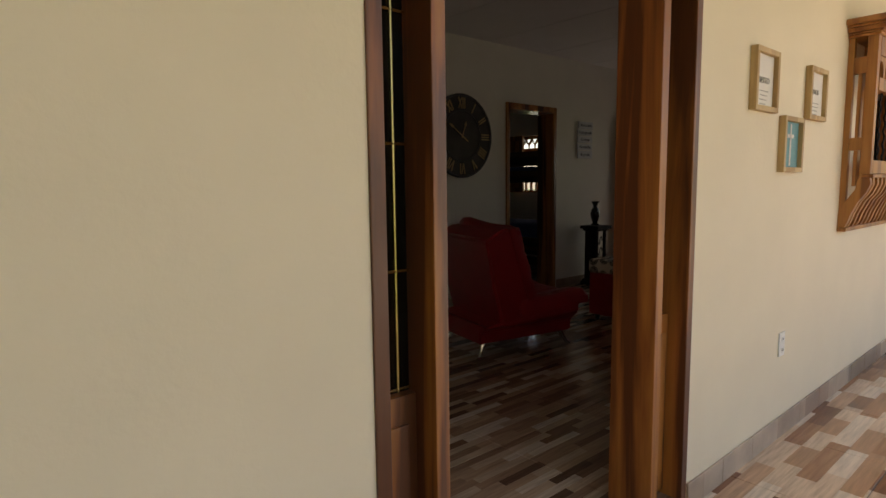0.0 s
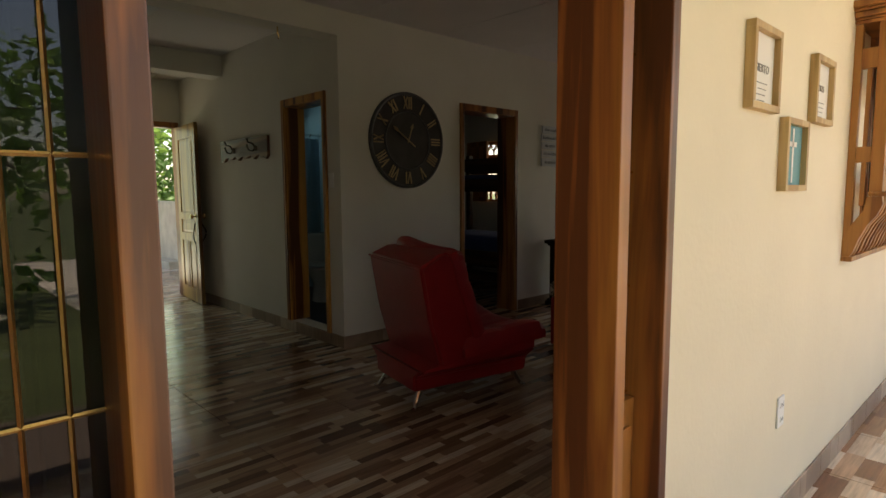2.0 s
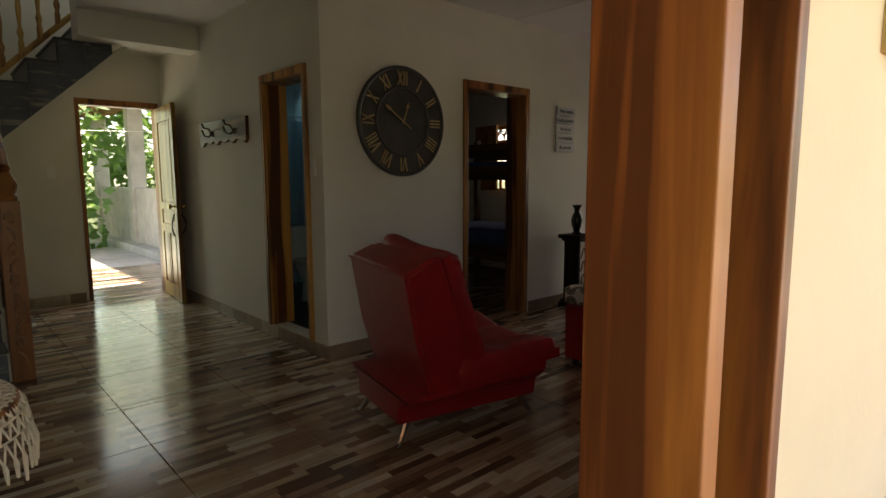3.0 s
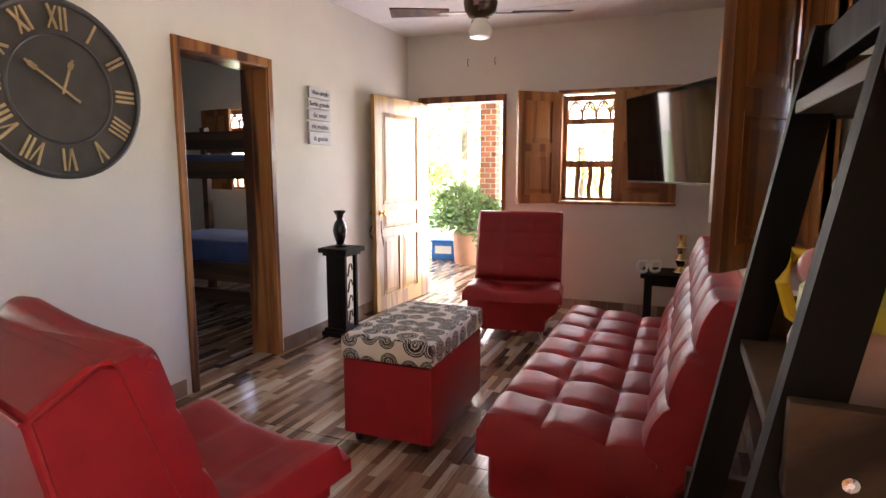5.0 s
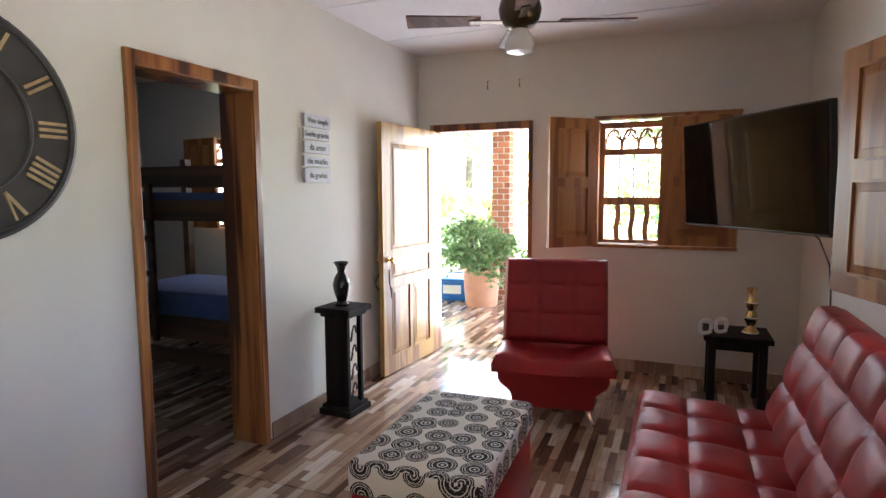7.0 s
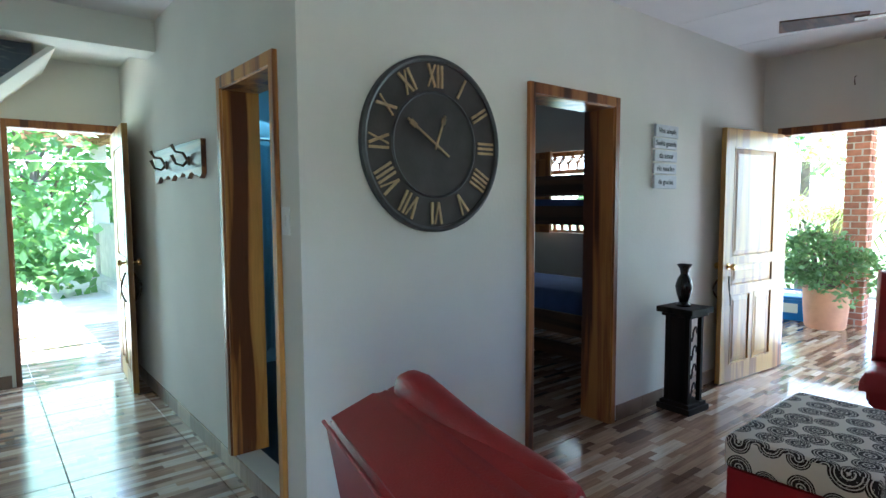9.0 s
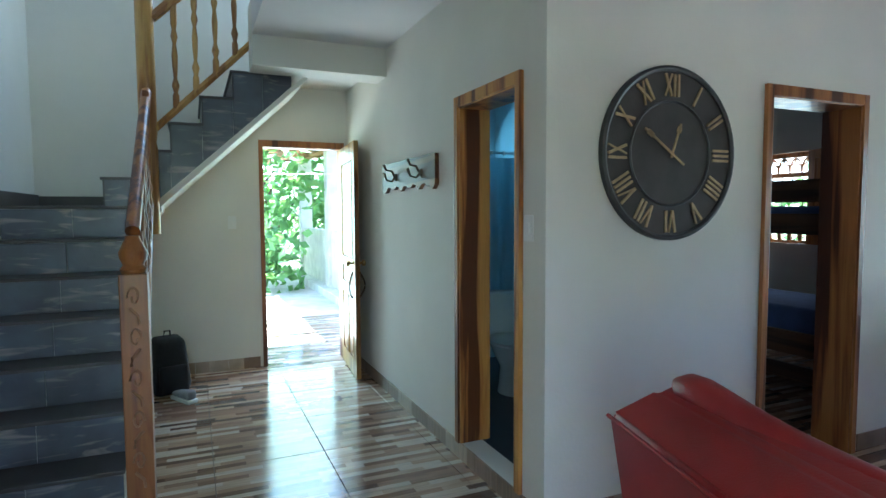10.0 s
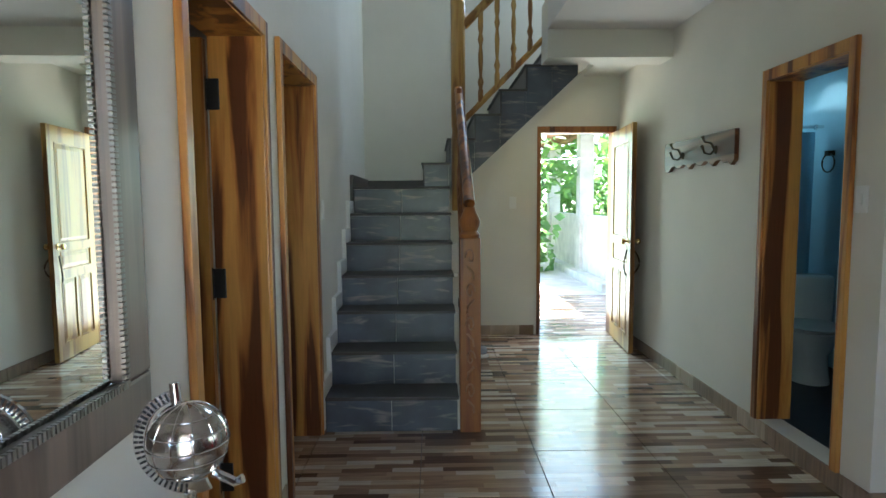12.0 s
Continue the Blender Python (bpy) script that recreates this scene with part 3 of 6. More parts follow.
# south window
ws = thing("window_frame_south", (0, 0, 0), "varnished timber frame of the south window", "window frame", kind="structure")
part("sill", boxes((4.37, 5.66, S0 - 0.004, S1 + 0.02, 1.03, 1.054)), M_TEAKW, ws)
part("head", boxes((4.37, 5.66, S0 - 0.004, S1 + 0.012, 2.046, 2.08)), M_TEAKW, ws)
part("jamb", boxes((4.375, 4.411, S0 - 0.004, S1 + 0.012, 1.054, 2.046)), M_TEAKW, ws)
part("jamb", boxes((5.236, 5.272, S1 - 0.03, S1 + 0.012, 1.054, 2.046)), M_TEAKW, ws)
part("jamb", boxes((5.612, 5.648, S0 - 0.004, S1 + 0.012, 1.054, 2.046)), M_TEAKW, ws)
slab("trim_south_sill", 4.3, 5.36, S1, S1 + 0.045, 0.975, 1.028, M_WALL, "painted plaster ledge under the south window", "sill")
shutter("shutter_south_far", (5.26, S1 + 0.035, 1.05), 17, 0.60, 1.0, "panelled timber shutter opened against the wall")
shutter("shutter_south_near", (4.475, S1 + 0.03, 1.05), 148, 0.45, 1.0, "panelled dark timber shutter half open")
shutter("shutter_south_folded", (4.39, S1 + 0.035, 1.05), 180, 0.46, 1.0, "panelled dark timber shutter flat on the wall")
for hx in (5.26, 4.43):
    hg = thing("shutter_hinges", (hx, S1 + 0.03, 0), "white steel hinges of the shutter", "hinge", kind="structure")
    for z in (1.18, 1.55, 1.90):
        hinge = boxes((-0.028, 0.028, 0.022, 0.027, z - 0.045, z + 0.045), bevel=0.001)
        lathe(hinge, [(0.008, -0.05), (0.008, 0.05)], 10, pose(0, 0.031, z))
        for dz in (-0.028, 0.028):
            for dx in (-0.018, 0.018):
                lathe(hinge, [(0.004, 0), (0.003, 0.002)], 8, pose(dx, 0.027, z + dz, -90))
        part("hinge", hinge, M_METAL, hg)
# bay grille on the outside of the south window
bay = thing("window_bay", (4.05, S0, 0.96), "carved timber window bay with twisted bars and curved slats", "window", kind="structure")
W, D = 1.75, 0.14
for x in (0, W - 0.05):
    part("side_post", boxes((x, x + 0.05, -D, -D + 0.05, 0.305, 1.056)), M_TEAKW, bay)
    part("wall_post", boxes((x + 0.004, x + 0.046, -0.03, 0, 0.0, 1.056)), M_TEAKW, bay)
    for z0, z1 in ((0.86, 0.95), (0.44, 0.51)):
        part("side_rail", boxes((x + 0.008, x + 0.042, -D + 0.05, -0.03, z0, z1)), M_TEAKW, bay)
    for z0, z1 in ((0.51, 0.86), (0.24, 0.44)):
        part("side_bar", boxes((x + 0.015, x + 0.035, -0.072, -0.052, z0, z1)), M_TEAKW, bay)
    bm = bmesh.new()
    prism(bm, [(0.0, 0.0), (-0.03, 0.0), (-0.045, 0.03), (-0.06, 0.08), (-0.09, 0.15), (-0.125, 0.20), (-D - 0.005, 0.25), (-D, 0.285), (-D + 0.055, 0.285), (-0.075, 0.22), (-0.03, 0.15), (0.0, 0.08)], 0.0, 0.045)
    bmesh.ops.transform(bm, matrix=pose(x + 0.045, 0, 0, 0, 0, 90), verts=bm.verts[:])
    part("side_scroll", bm, M_TEAKW, bay)
part("lip", boxes((-0.012, W + 0.012, -D - 0.018, -D + 0.05, 0.286, 0.306), bevel=0.006), M_TEAKW, bay)
part("middle_rail", boxes((0.05, W - 0.05, -D, -D + 0.04, 0.308, 0.383)), M_TEAKW, bay)
part("upper_rail", boxes((0.05, W - 0.05, -D - 0.004, -D + 0.04, 0.765, 0.835)), M_TEAKW, bay)
part("bottom_rail", boxes((-0.008, W + 0.008, -0.045, 0, -0.02, 0.004), bevel=0.005), M_TEAKW, bay)
part("frieze", boxes((0.05, W - 0.05, -D - 0.002, -D + 0.03, 0.955, 1.056)), M_TEAKW, bay)
bm = bmesh.new()
for o, z0, z1 in ((0.012, 1.056, 1.072), (0.022, 1.072, 1.082), (0.034, 1.082, 1.106), (0.050, 1.106, 1.118), (0.066, 1.118, 1.150)):
    box(bm, -o, W + o, -D - o, 0, z0, z1, 0.004, 1)
part("cornice", bm, M_TEAKW, bay, "stepped cornice")
ARCHES = 13
for i in range(ARCHES):
    s = (W - 0.10) / ARCHES
    x0 = 0.05 + s * i
    bm = bmesh.new()
    outer = [(x0 + s * 0.5 - s * 0.36 * math.cos(a), 0.875 + 0.055 * math.sin(a)) for a in [k * math.pi / 10 for k in range(11)]]
    prism(bm, [(x0, 0.835), (x0 + 0.012, 0.835)] + outer + [(x0 + s - 0.012, 0.835), (x0 + s, 0.835), (x0 + s, 0.955), (x0, 0.955)], -D + 0.006, -D + 0.026)
    part("arch", bm, M_TEAKW, bay)
for i in range(14):
    x = 0.09 + (W - 0.18) * i / 13
    bm = bmesh.new()
    tube(bm, [(x + 0.004 * math.cos(k * 1.3), -D + 0.02 + 0.004 * math.sin(k * 1.3), 0.383 + 0.382 * k / 24) for k in range(25)], 0.0065, 6)
    part("twisted_bar", bm, M_BLACKWOOD, bay, "dark twisted bar", True)
for i in range(19):
    x = 0.055 + (W - 0.15) * i / 18
    bm = bmesh.new()
    prism(bm, [(-0.012, 0.004), (-0.034, 0.004), (-0.047, 0.03), (-0.062, 0.08), (-0.092, 0.15), (-0.127, 0.20), (-D - 0.006, 0.25), (-D - 0.004, 0.286), (-D + 0.018, 0.286), (-0.112, 0.225), (-0.07, 0.16), (-0.04, 0.09)], 0.0, 0.034)
    bmesh.ops.transform(bm, matrix=pose(x + 0.034, 0, 0, 0, 0, 90), verts=bm.verts[:])
    part("curved_slat", bm, M_TEAKW, bay)

# ---- stairs ----
st = thing("stairs", (0, 0, 0), "slate-tiled staircase turning at a landing", "stairs", kind="structure")
X0, X1, YS = L + 0.03, 1.66, 5.32
RISE, RUN = LAND / 7, 0.237
for i in range(7):
    y0 = YS + RUN * i
    y1 = YS + RUN * (i + 1) if i < 6 else N
    z = RISE * (i + 1)
    for k in range(2):
        xa = X0 + (X1 - X0) * k / 2
        xb = X0 + (X1 - X0) * (k + 1) / 2 - 0.003
        part("riser_tile", boxes((xa, xb, y0, y0 + 0.012, z - RISE, z - 0.022), bevel=0.001), M_SLATE, st)
    part("tread_tile", boxes((X0, X1 + 0.005, y0 - 0.018, y1 + 0.012 if i < 6 else y1, z - 0.02, z), bevel=0.004), M_SLATETOP, st)
    part("step_core", boxes((X0, X1, y0 + 0.012, N, z - RISE, z - 0.02), bevel=0), M_WALL, st) if i == 6 else part("step_core", boxes((X0, X1, y0 + 0.012, YS + RUN * (i + 1) + 0.012, max(0, z - RISE - 0.25), z - 0.02), bevel=0), M_WALL, st)
    part("wall_plinth", boxes((L + 0.002, L + 0.03, y0 - 0.03, y1 - 0.03 if i < 6 else N, max(0, z - RISE + 0.02), z + 0.10), bevel=0.002), M_WHITE if i < 6 else M_SLATETOP, st)
part("landing_plinth", boxes((X0, X1 - 0.2, N - 0.014, N - 0.002, LAND, LAND + 0.09)), M_SLATETOP, st)
# second flight along the back wall
RUN2, YF = 0.215, 6.80
for i in range(6):
    xa = 1.44 + RUN2 * i
    z = LAND + 0.2 * (i + 1)
    part("riser_tile", boxes((xa, xa + 0.012, YF, N, z - 0.2, z - 0.02), bevel=0.001), M_SLATETOP, st)
    part("tread_tile", boxes((xa - 0.015, xa + RUN2 + 0.012, YF - 0.006, N, z - 0.02, z), bevel=0.004), M_SLATETOP, st)
    bm = bmesh.new()
    za = max(1.56 + (xa - 1.82) * 0.94, LAND - 0.2)
    zb = max(1.56 + (xa + RUN2 - 1.82) * 0.94, LAND - 0.2)
    prism(bm, [(xa, min(za, z - 0.03)), (xa + RUN2 - 0.002, min(zb, z - 0.03)), (xa + RUN2 - 0.002, z - 0.02), (xa, z - 0.02)], YF, YF + 0.012)
    part("side_tile", bm, M_SLATE, st)
bm = bmesh.new()
prism(bm, [(1.66, 1.36), (1.80, 1.50), (2.86, 2.49), (2.86, 2.53), (1.80, 1.56), (1.66, 1.42)], YF - 0.004, N)
part("soffit", bm, M_WALL, st, "painted stair soffit")
bm = bmesh.new()
prism(bm, [(X1, 1.30), (1.80, 1.30 + 0.16), (1.80, 1.56), (X1, 1.50)], YF, YF + 0.5)
part("stair_side", boxes((X1 - 0.14, X1, YS + 0.2, YS + 1.42, 0.0, 0.02), bevel=0), M_WALL, st)
bm2 = bmesh.new()
outline = [(YS + 0.02, 0.0)]
for i in range(6):
    outline += [(YS + 0.02 + RUN * i, RISE * (i + 1) - 0.02), (YS + 0.02 + RUN * (i + 1), RISE * (i + 1) - 0.02)]
outline += [(YF + 0.05, LAND - 0.03), (YF + 0.05, LAND - 0.25), (YS + 0.55, 0.0)]
prism(bm2, outline, -0.02, 0.02)
bmesh.ops.transform(bm2, matrix=pose(X1 + 0.015, 0, 0, 0, 0, 90), verts=bm2.verts[:])
part("flight_side", bm2, M_WALL, st, "painted side of the lower flight")
part("slab_face", bm, M_WALL, st)
slab("upper_floor", 2.72, B, 6.79, N, 2.62, 2.72, M_WALL, "plain landing of the upper floor", "floor")

# balustrade
bal = thing("balustrade", (0, 0, 0), "turned wooden stair balustrade with carved newel post", "balustrade", kind="structure")
newel = part("newel_post", boxes((1.672, 1.795, 5.285, 5.405, 0.0, 1.16), bevel=0.006), M_CEDAR, bal, "carved reddish newel post")
M_CARVE = mat("carved_light_wood", (0.40, 0.20, 0.10), 0.5, var=0.2, scale=20)
bm = bmesh.new()
for k in range(5):
    z = 0.25 + k * 0.2
    s = 1 if k % 2 else -1
    tube(bm, [(1.734 + s * 0.028 * math.cos(a) * (1 - a / 9), 5.283, z + 0.055 * math.sin(a) * (1 - a / 9)) for a in [j * 0.5 for j in range(14)]], 0.006, 6)
    tube(bm, [(1.734 + s * 0.02, 5.283, z - 0.05), (1.734 - s * 0.015, 5.283, z - 0.09), (1.734 - s * 0.02, 5.283, z - 0.13)], 0.008, 6)
part("carving", bm, M_CARVE, newel, "carved scroll leaves", True)
bm = bmesh.new()
lathe(bm, [(0.055, 1.16), (0.06, 1.18), (0.045, 1.20), (0.06, 1.23), (0.064, 1.26), (0.05, 1.29), (0.036, 1.32), (0.03, 1.34)], 20, pose(1.734, 5.345, 0))
part("turned_cap", bm, M_CEDAR, bal, smooth=True)
bm = bmesh.new()
tube(bm, [(1.734, 5.36, 1.36), (1.735, 6.72, 2.28)], 0.034, 10)
part("handrail", bm, M_CEDAR, bal, smooth=True)
bm = bmesh.new()
tube(bm, [(1.734, 5.42, 0.26), (1.735, 6.70, 1.52)], 0.022, 6)
part("bottom_rail", bm, M_CEDAR, bal)
bm = bmesh.new()
lathe(bm, [(0.058, 1.30), (0.058, 1.9), (0.05, 1.95), (0.058, 2.0), (0.06, 3.1), (0.045, 3.2), (0.06, 3.3)], 20, pose(1.735, 6.77, 0))
part("corner_post", bm, M_DOOR, bal, "tall round corner post", True)
bm = bmesh.new()
tube(bm, [(1.78, 6.77, 2.04), (2.48, 6.77, 2.74)], 0.026, 6)
part("bottom_rail", bm, M_DOOR, bal)
bm = bmesh.new()
tube(bm, [(1.78, 6.77, 2.80), (2.48, 6.77, 3.50)], 0.035, 8)
part("handrail", bm, M_DOOR, bal, smooth=True)
TURNED = [(0.022, 0.0), (0.022, 0.10), (0.014, 0.12), (0.026, 0.17), (0.012, 0.22), (0.018, 0.30), (0.021, 0.38), (0.012, 0.46), (0.024, 0.51), (0.014, 0.56), (0.022, 0.60), (0.022, 0.75)]
for i in range(5):
    x = 1.92 + i * 0.135
    bm = bmesh.new()
    lathe(bm, TURNED, 12, pose(x, 6.77, 2.04 + (x - 1.78) - 0.0))
    part("baluster", bm, M_DOOR, bal, smooth=True)
for i in range(8):
    y = 5.52 + i * 0.155
    bm = bmesh.new()
    lathe(bm, [(r, z * 1.12) for r, z in TURNED], 12, pose(1.735, y, 0.26 + (y - 5.42) * 0.985))
    part("baluster", bm, M_CEDAR, bal, smooth=True)

# ---- living room ----
def tuft(bm, w, d, nx, ny, puff, m, thick=0.1, edge=0.05, seed=0, cells=10, sag=0.0):
    """A buttoned pad: w along x, d along y, top at z = 0, its sides falling to -thick."""
    NX, NY = nx * cells, ny * cells
    grid = []
    for j in range(NY + 1):
        row = []
        for i in range(NX + 1):
            u, v = i / NX, j / NY
            a, b = abs(math.sin(math.pi * u * nx)), abs(math.sin(math.pi * v * ny))
            h = puff * (min(a, 1) ** 0.32 * min(b, 1) ** 0.32)
            h += 0.25 * puff * (max(a, b) ** 0.5)
            h += puff * 0.25 * noise.noise(Vector((u * nx * 2.3 + seed, v * ny * 2.3, seed)))
            h += puff * 0.10 * math.sin(34 * (u * nx + 0.6 * math.sin(5 * v * ny + seed))) * (1 - b) ** 2
            e = min(u * w, (1 - u) * w, v * d, (1 - v) * d)
            if e < edge:
                h -= edge * (1 - math.sqrt(max(0, 1 - (1 - e / edge) ** 2))) * 0.9
            h += sag * ((2 * u - 1) ** 2 - 0.6)
            row.append(bm.verts.new(m @ Vector(((u - 0.5) * w, (v - 0.5) * d, h))))
        grid.append(row)
    for j in range(NY):
        for i in range(NX):
            bm.faces.new((grid[j][i], grid[j][i + 1], grid[j + 1][i + 1], grid[j + 1][i]))
    rim = grid[0][:] + [r[-1] for r in grid[1:]] + grid[-1][-2::-1] + [r[0] for r in grid[-2:0:-1]]
    low = []
    for v in rim:
        q = m.inverted() @ v.co
        low.append(bm.verts.new(m @ Vector((q.x, q.y, -thick))))
    for k in range(len(rim)):
        n = (k + 1) % len(rim)
        bm.faces.new((rim[n], rim[k], low[k], low[n]))
    bm.faces.new(low)
    bmesh.ops.recalc_face_normals(bm, faces=bm.faces[:])


def leg_chrome(parent, x, y, dx, dy, h):
    bm = bmesh.new()
    tube(bm, [(x, y, h), (x + dx * 0.3, y + dy * 0.3, h * 0.6), (x + dx * 0.8, y + dy * 0.8, 0.03), (x + dx, y + dy, 0.012), (x + dx * 1.25, y + dy * 1.25, 0.012)], [0.022, 0.02, 0.014, 0.012, 0.010], 8)
    part("leg", bm, M_METAL, parent, "curved chrome leg", True)


sofa = thing("sofa_bed", (5.0, 1.80, 0), "buttoned red leatherette sofa bed with chrome legs", "sofa")
bm = bmesh.new()
tuft(bm, 1.84, 0.66, 7, 3, 0.022, pose(0, 0.13, 0.455, 4.5), 0.14, 0.05, 1)
part("seat", bm, M_LEATHER, sofa, smooth=True)
bm = bmesh.new()
tuft(bm, 1.84, 0.60, 7, 3, 0.024, pose(0, -0.20, 0.70, -70), 0.10, 0.05, 5)
part("backrest", bm, M_LEATHER, sofa, smooth=True)
bm = bmesh.new()
prism(bm, [(-0.16, 0.22), (0.0, 0.22), (-0.22, 0.66), (-0.30, 0.93), (-0.36, 0.95), (-0.42, 0.90), (-0.36, 0.60)], -0.91, 0.91)
bmesh.ops.transform(bm, matrix=Matrix(((0, 1, 0, 0), (1, 0, 0, 0), (0, 0, 1, 0), (0, 0, 0, 1))), verts=bm.verts[:])
bmesh.ops.recalc_face_normals(bm, faces=bm.faces[:])
bmesh.ops.bevel(bm, geom=bm.edges[:], offset=0.02, segments=3, affect="EDGES")
part("back_shell", bm, M_LEATHER, sofa, smooth=True)
bm = bmesh.new()
box(bm, -0.90, 0.90, -0.18, 0.43, 0.16, 0.36, 0.03, 3)
part("base", bm, M_LEATHER, sofa, smooth=True)
for x in (-0.62, 0.62):
    leg_chrome(sofa, x, 0.36, -0.03 if x < 0 else 0.03, 0.09, 0.18)
    leg_chrome(sofa, x, -0.12, -0.03 if x < 0 else 0.03, -0.07, 0.18)


def armchair(at, turn, label, pillow=False, rise=0.0):
    th = thing("armchair", at, label, "armchair", "armchairs of the living room", turn)
    swap = Matrix(((0, 1, 0, 0), (1, 0, 0, 0), (0, 0, 1, 0), (0, 0, 0, 1)))
    bm = bmesh.new()
    tuft(bm, 0.76, 0.62, 3, 2, 0.013, pose(0, 0.18, 0.425, 4), 0.10, 0.08, 3, sag=0.06)
    part("seat", bm, M_LEATHER, th, smooth=True)
    bm = bmesh.new()
    tuft(bm, 0.72, 0.60, 3, 3, 0.014, pose(0, -0.035 - rise * 0.3, 0.665 + rise, -72), 0.09, 0.05, 7)
    part("backrest", bm, M_LEATHER, th, smooth=True)
    bm = bmesh.new()
    prism(bm, [(-0.26, 0.24), (0.06, 0.24), (-0.02, 0.46), (-0.17, 0.915), (-0.25, 0.935), (-0.40, 0.875), (-0.34, 0.52)], -0.35, 0.35)
    for v in bm.verts:
        if v.co.z > 0.8:
            v.co.z += rise
        if v.co.x < -0.3 and v.co.z > 0.8:
            v.co.z -= 0.012 * (v.co.y / 0.35 + 1)
    bmesh.ops.transform(bm, matrix=swap, verts=bm.verts[:])
    bmesh.ops.recalc_face_normals(bm, faces=bm.faces[:])
    bmesh.ops.bevel(bm, geom=bm.edges[:], offset=0.018, segments=3, affect="EDGES")
    part("back_shell", bm, M_LEATHER, th, smooth=True)
    bm = bmesh.new()
    tube(bm, [(-0.345, -0.40, 0.868 + rise), (0.345, -0.40, 0.845 + rise)], 0.006, 6)
    part("piping", bm, M_LEATHER, th, smooth=True)
    bm = bmesh.new()
    prism(bm, [(-0.35, 0.37), (0.35, 0.37), (0.345, 0.27), (0.26, 0.20), (0.25, 0.11), (-0.25, 0.11), (-0.26, 0.20), (-0.345, 0.27)], -0.40, 0.44)
    for v in bm.verts:
        if v.co.y < 0 and v.co.z > 0.25:
            v.co.z = 0.25
    bmesh.ops.bevel(bm, geom=bm.edges[:], offset=0.012, segments=2, affect="EDGES")
    part("base", bm, M_LEATHER, th, smooth=True)
    if pillow:
        bm = bmesh.new()
        n = 14
        pts, rad = [], []
        for k in range(n + 1):
            u = k / n
            e = min(1.0, math.sin(math.pi * min(max(u, 0.012), 0.988)) * 3.2) ** 0.5
            pts.append((-0.37 + 0.73 * u, -0.165 + 0.03 * u, 0.928 - 0.04 * u + 0.008 * math.cos(6 * u)))
            rad.append((0.060 - 0.014 * u) * e)
        tube(bm, pts, rad, 18)
        part("head_pillow", bm, M_LEATHER, th, "rolled head pillow", smooth=True)
    for x in (-0.2, 0.2):
        s = 1 if x > 0 else -1
        leg_chrome(th, x, 0.34, s * 0.05, 0.07, 0.16)
        leg_chrome(th, x, -0.32, s * 0.05, -0.08, 0.16)
    return th


armchair((6.86, 2.88, 0), 100, "buttoned red leatherette armchair beside the front door", rise=0.055)
armchair((3.385, 3.08, 0), -102, "red leatherette armchair with a head pillow", True)

# ottoman with a ring-print lid
M_RINGS = bpy.data.materials.new("ring_print_fabric")
M_RINGS.use_nodes = True
nt, ns = M_RINGS.node_tree, M_RINGS.node_tree.nodes
tc, vo = ns.new("ShaderNodeTexCoord"), ns.new("ShaderNodeTexVoronoi")
vo.inputs["Scale"].default_value, vo.inputs["Randomness"].default_value = 9.5, 0.4
vo.voronoi_dimensions = "2D"
nt.links.new(tc.outputs["UV"], vo.inputs["Vector"])
sep = ns.new("ShaderNodeSeparateColor")
nt.links.new(vo.outputs["Color"], sep.inputs[0])
size = ns.new("ShaderNodeMapRange")
size.inputs[3].default_value, size.inputs[4].default_value = 0.75, 1.15
nt.links.new(sep.outputs[0], size.inputs[0])
dist = ns.new("ShaderNodeMath")
dist.operation = "MULTIPLY"
nt.links.new(vo.outputs["Distance"], dist.inputs[0])
nt.links.new(size.outputs[0], dist.inputs[1])
rr = ns.new("ShaderNodeValToRGB")
rr.color_ramp.interpolation = "CONSTANT"
cream, ink = (0.64, 0.60, 0.51, 1), (0.012, 0.010, 0.009, 1)
e = rr.color_ramp.elements
e[0].color = cream
e[1].position, e[1].color = 0.05, ink
for k, c in ((0.12, cream), (0.16, ink), (0.275, cream), (0.305, ink), (0.36, cream), (0.385, ink), (0.44, cream)):
    e.new(k).color = c
nt.links.new(dist.outputs[0], rr.inputs[0])
vo2 = ns.new("ShaderNodeTexVoronoi")
vo2.inputs["Scale"].default_value = 60
vo2.voronoi_dimensions = "2D"
nt.links.new(tc.outputs["UV"], vo2.inputs["Vector"])
dots = ns.new("ShaderNodeMath")
dots.operation = "LESS_THAN"
dots.inputs[1].default_value = 0.10
nt.links.new(vo2.outputs["Distance"], dots.inputs[0])
mx = ns.new("ShaderNodeMixRGB")
mx.inputs[2].default_value = cream
nt.links.new(dots.outputs[0], mx.inputs[0])
nt.links.new(rr.outputs[0], mx.inputs[1])
nt.links.new(mx.outputs[0], ns["Principled BSDF"].inputs["Base Color"])
ns["Principled BSDF"].inputs["Roughness"].default_value = 0.85
wv = ns.new("ShaderNodeTexNoise")
wv.inputs["Scale"].default_value = 300
nt.links.new(tc.outputs["Object"], wv.inputs["Vector"])
bp = ns.new("ShaderNodeBump")
bp.inputs["Strength"].default_value, bp.inputs["Distance"].default_value = 0.4, 0.002
nt.links.new(wv.outputs["Fac"], bp.inputs["Height"])
nt.links.new(bp.outputs[0], ns["Principled BSDF"].inputs["Normal"])

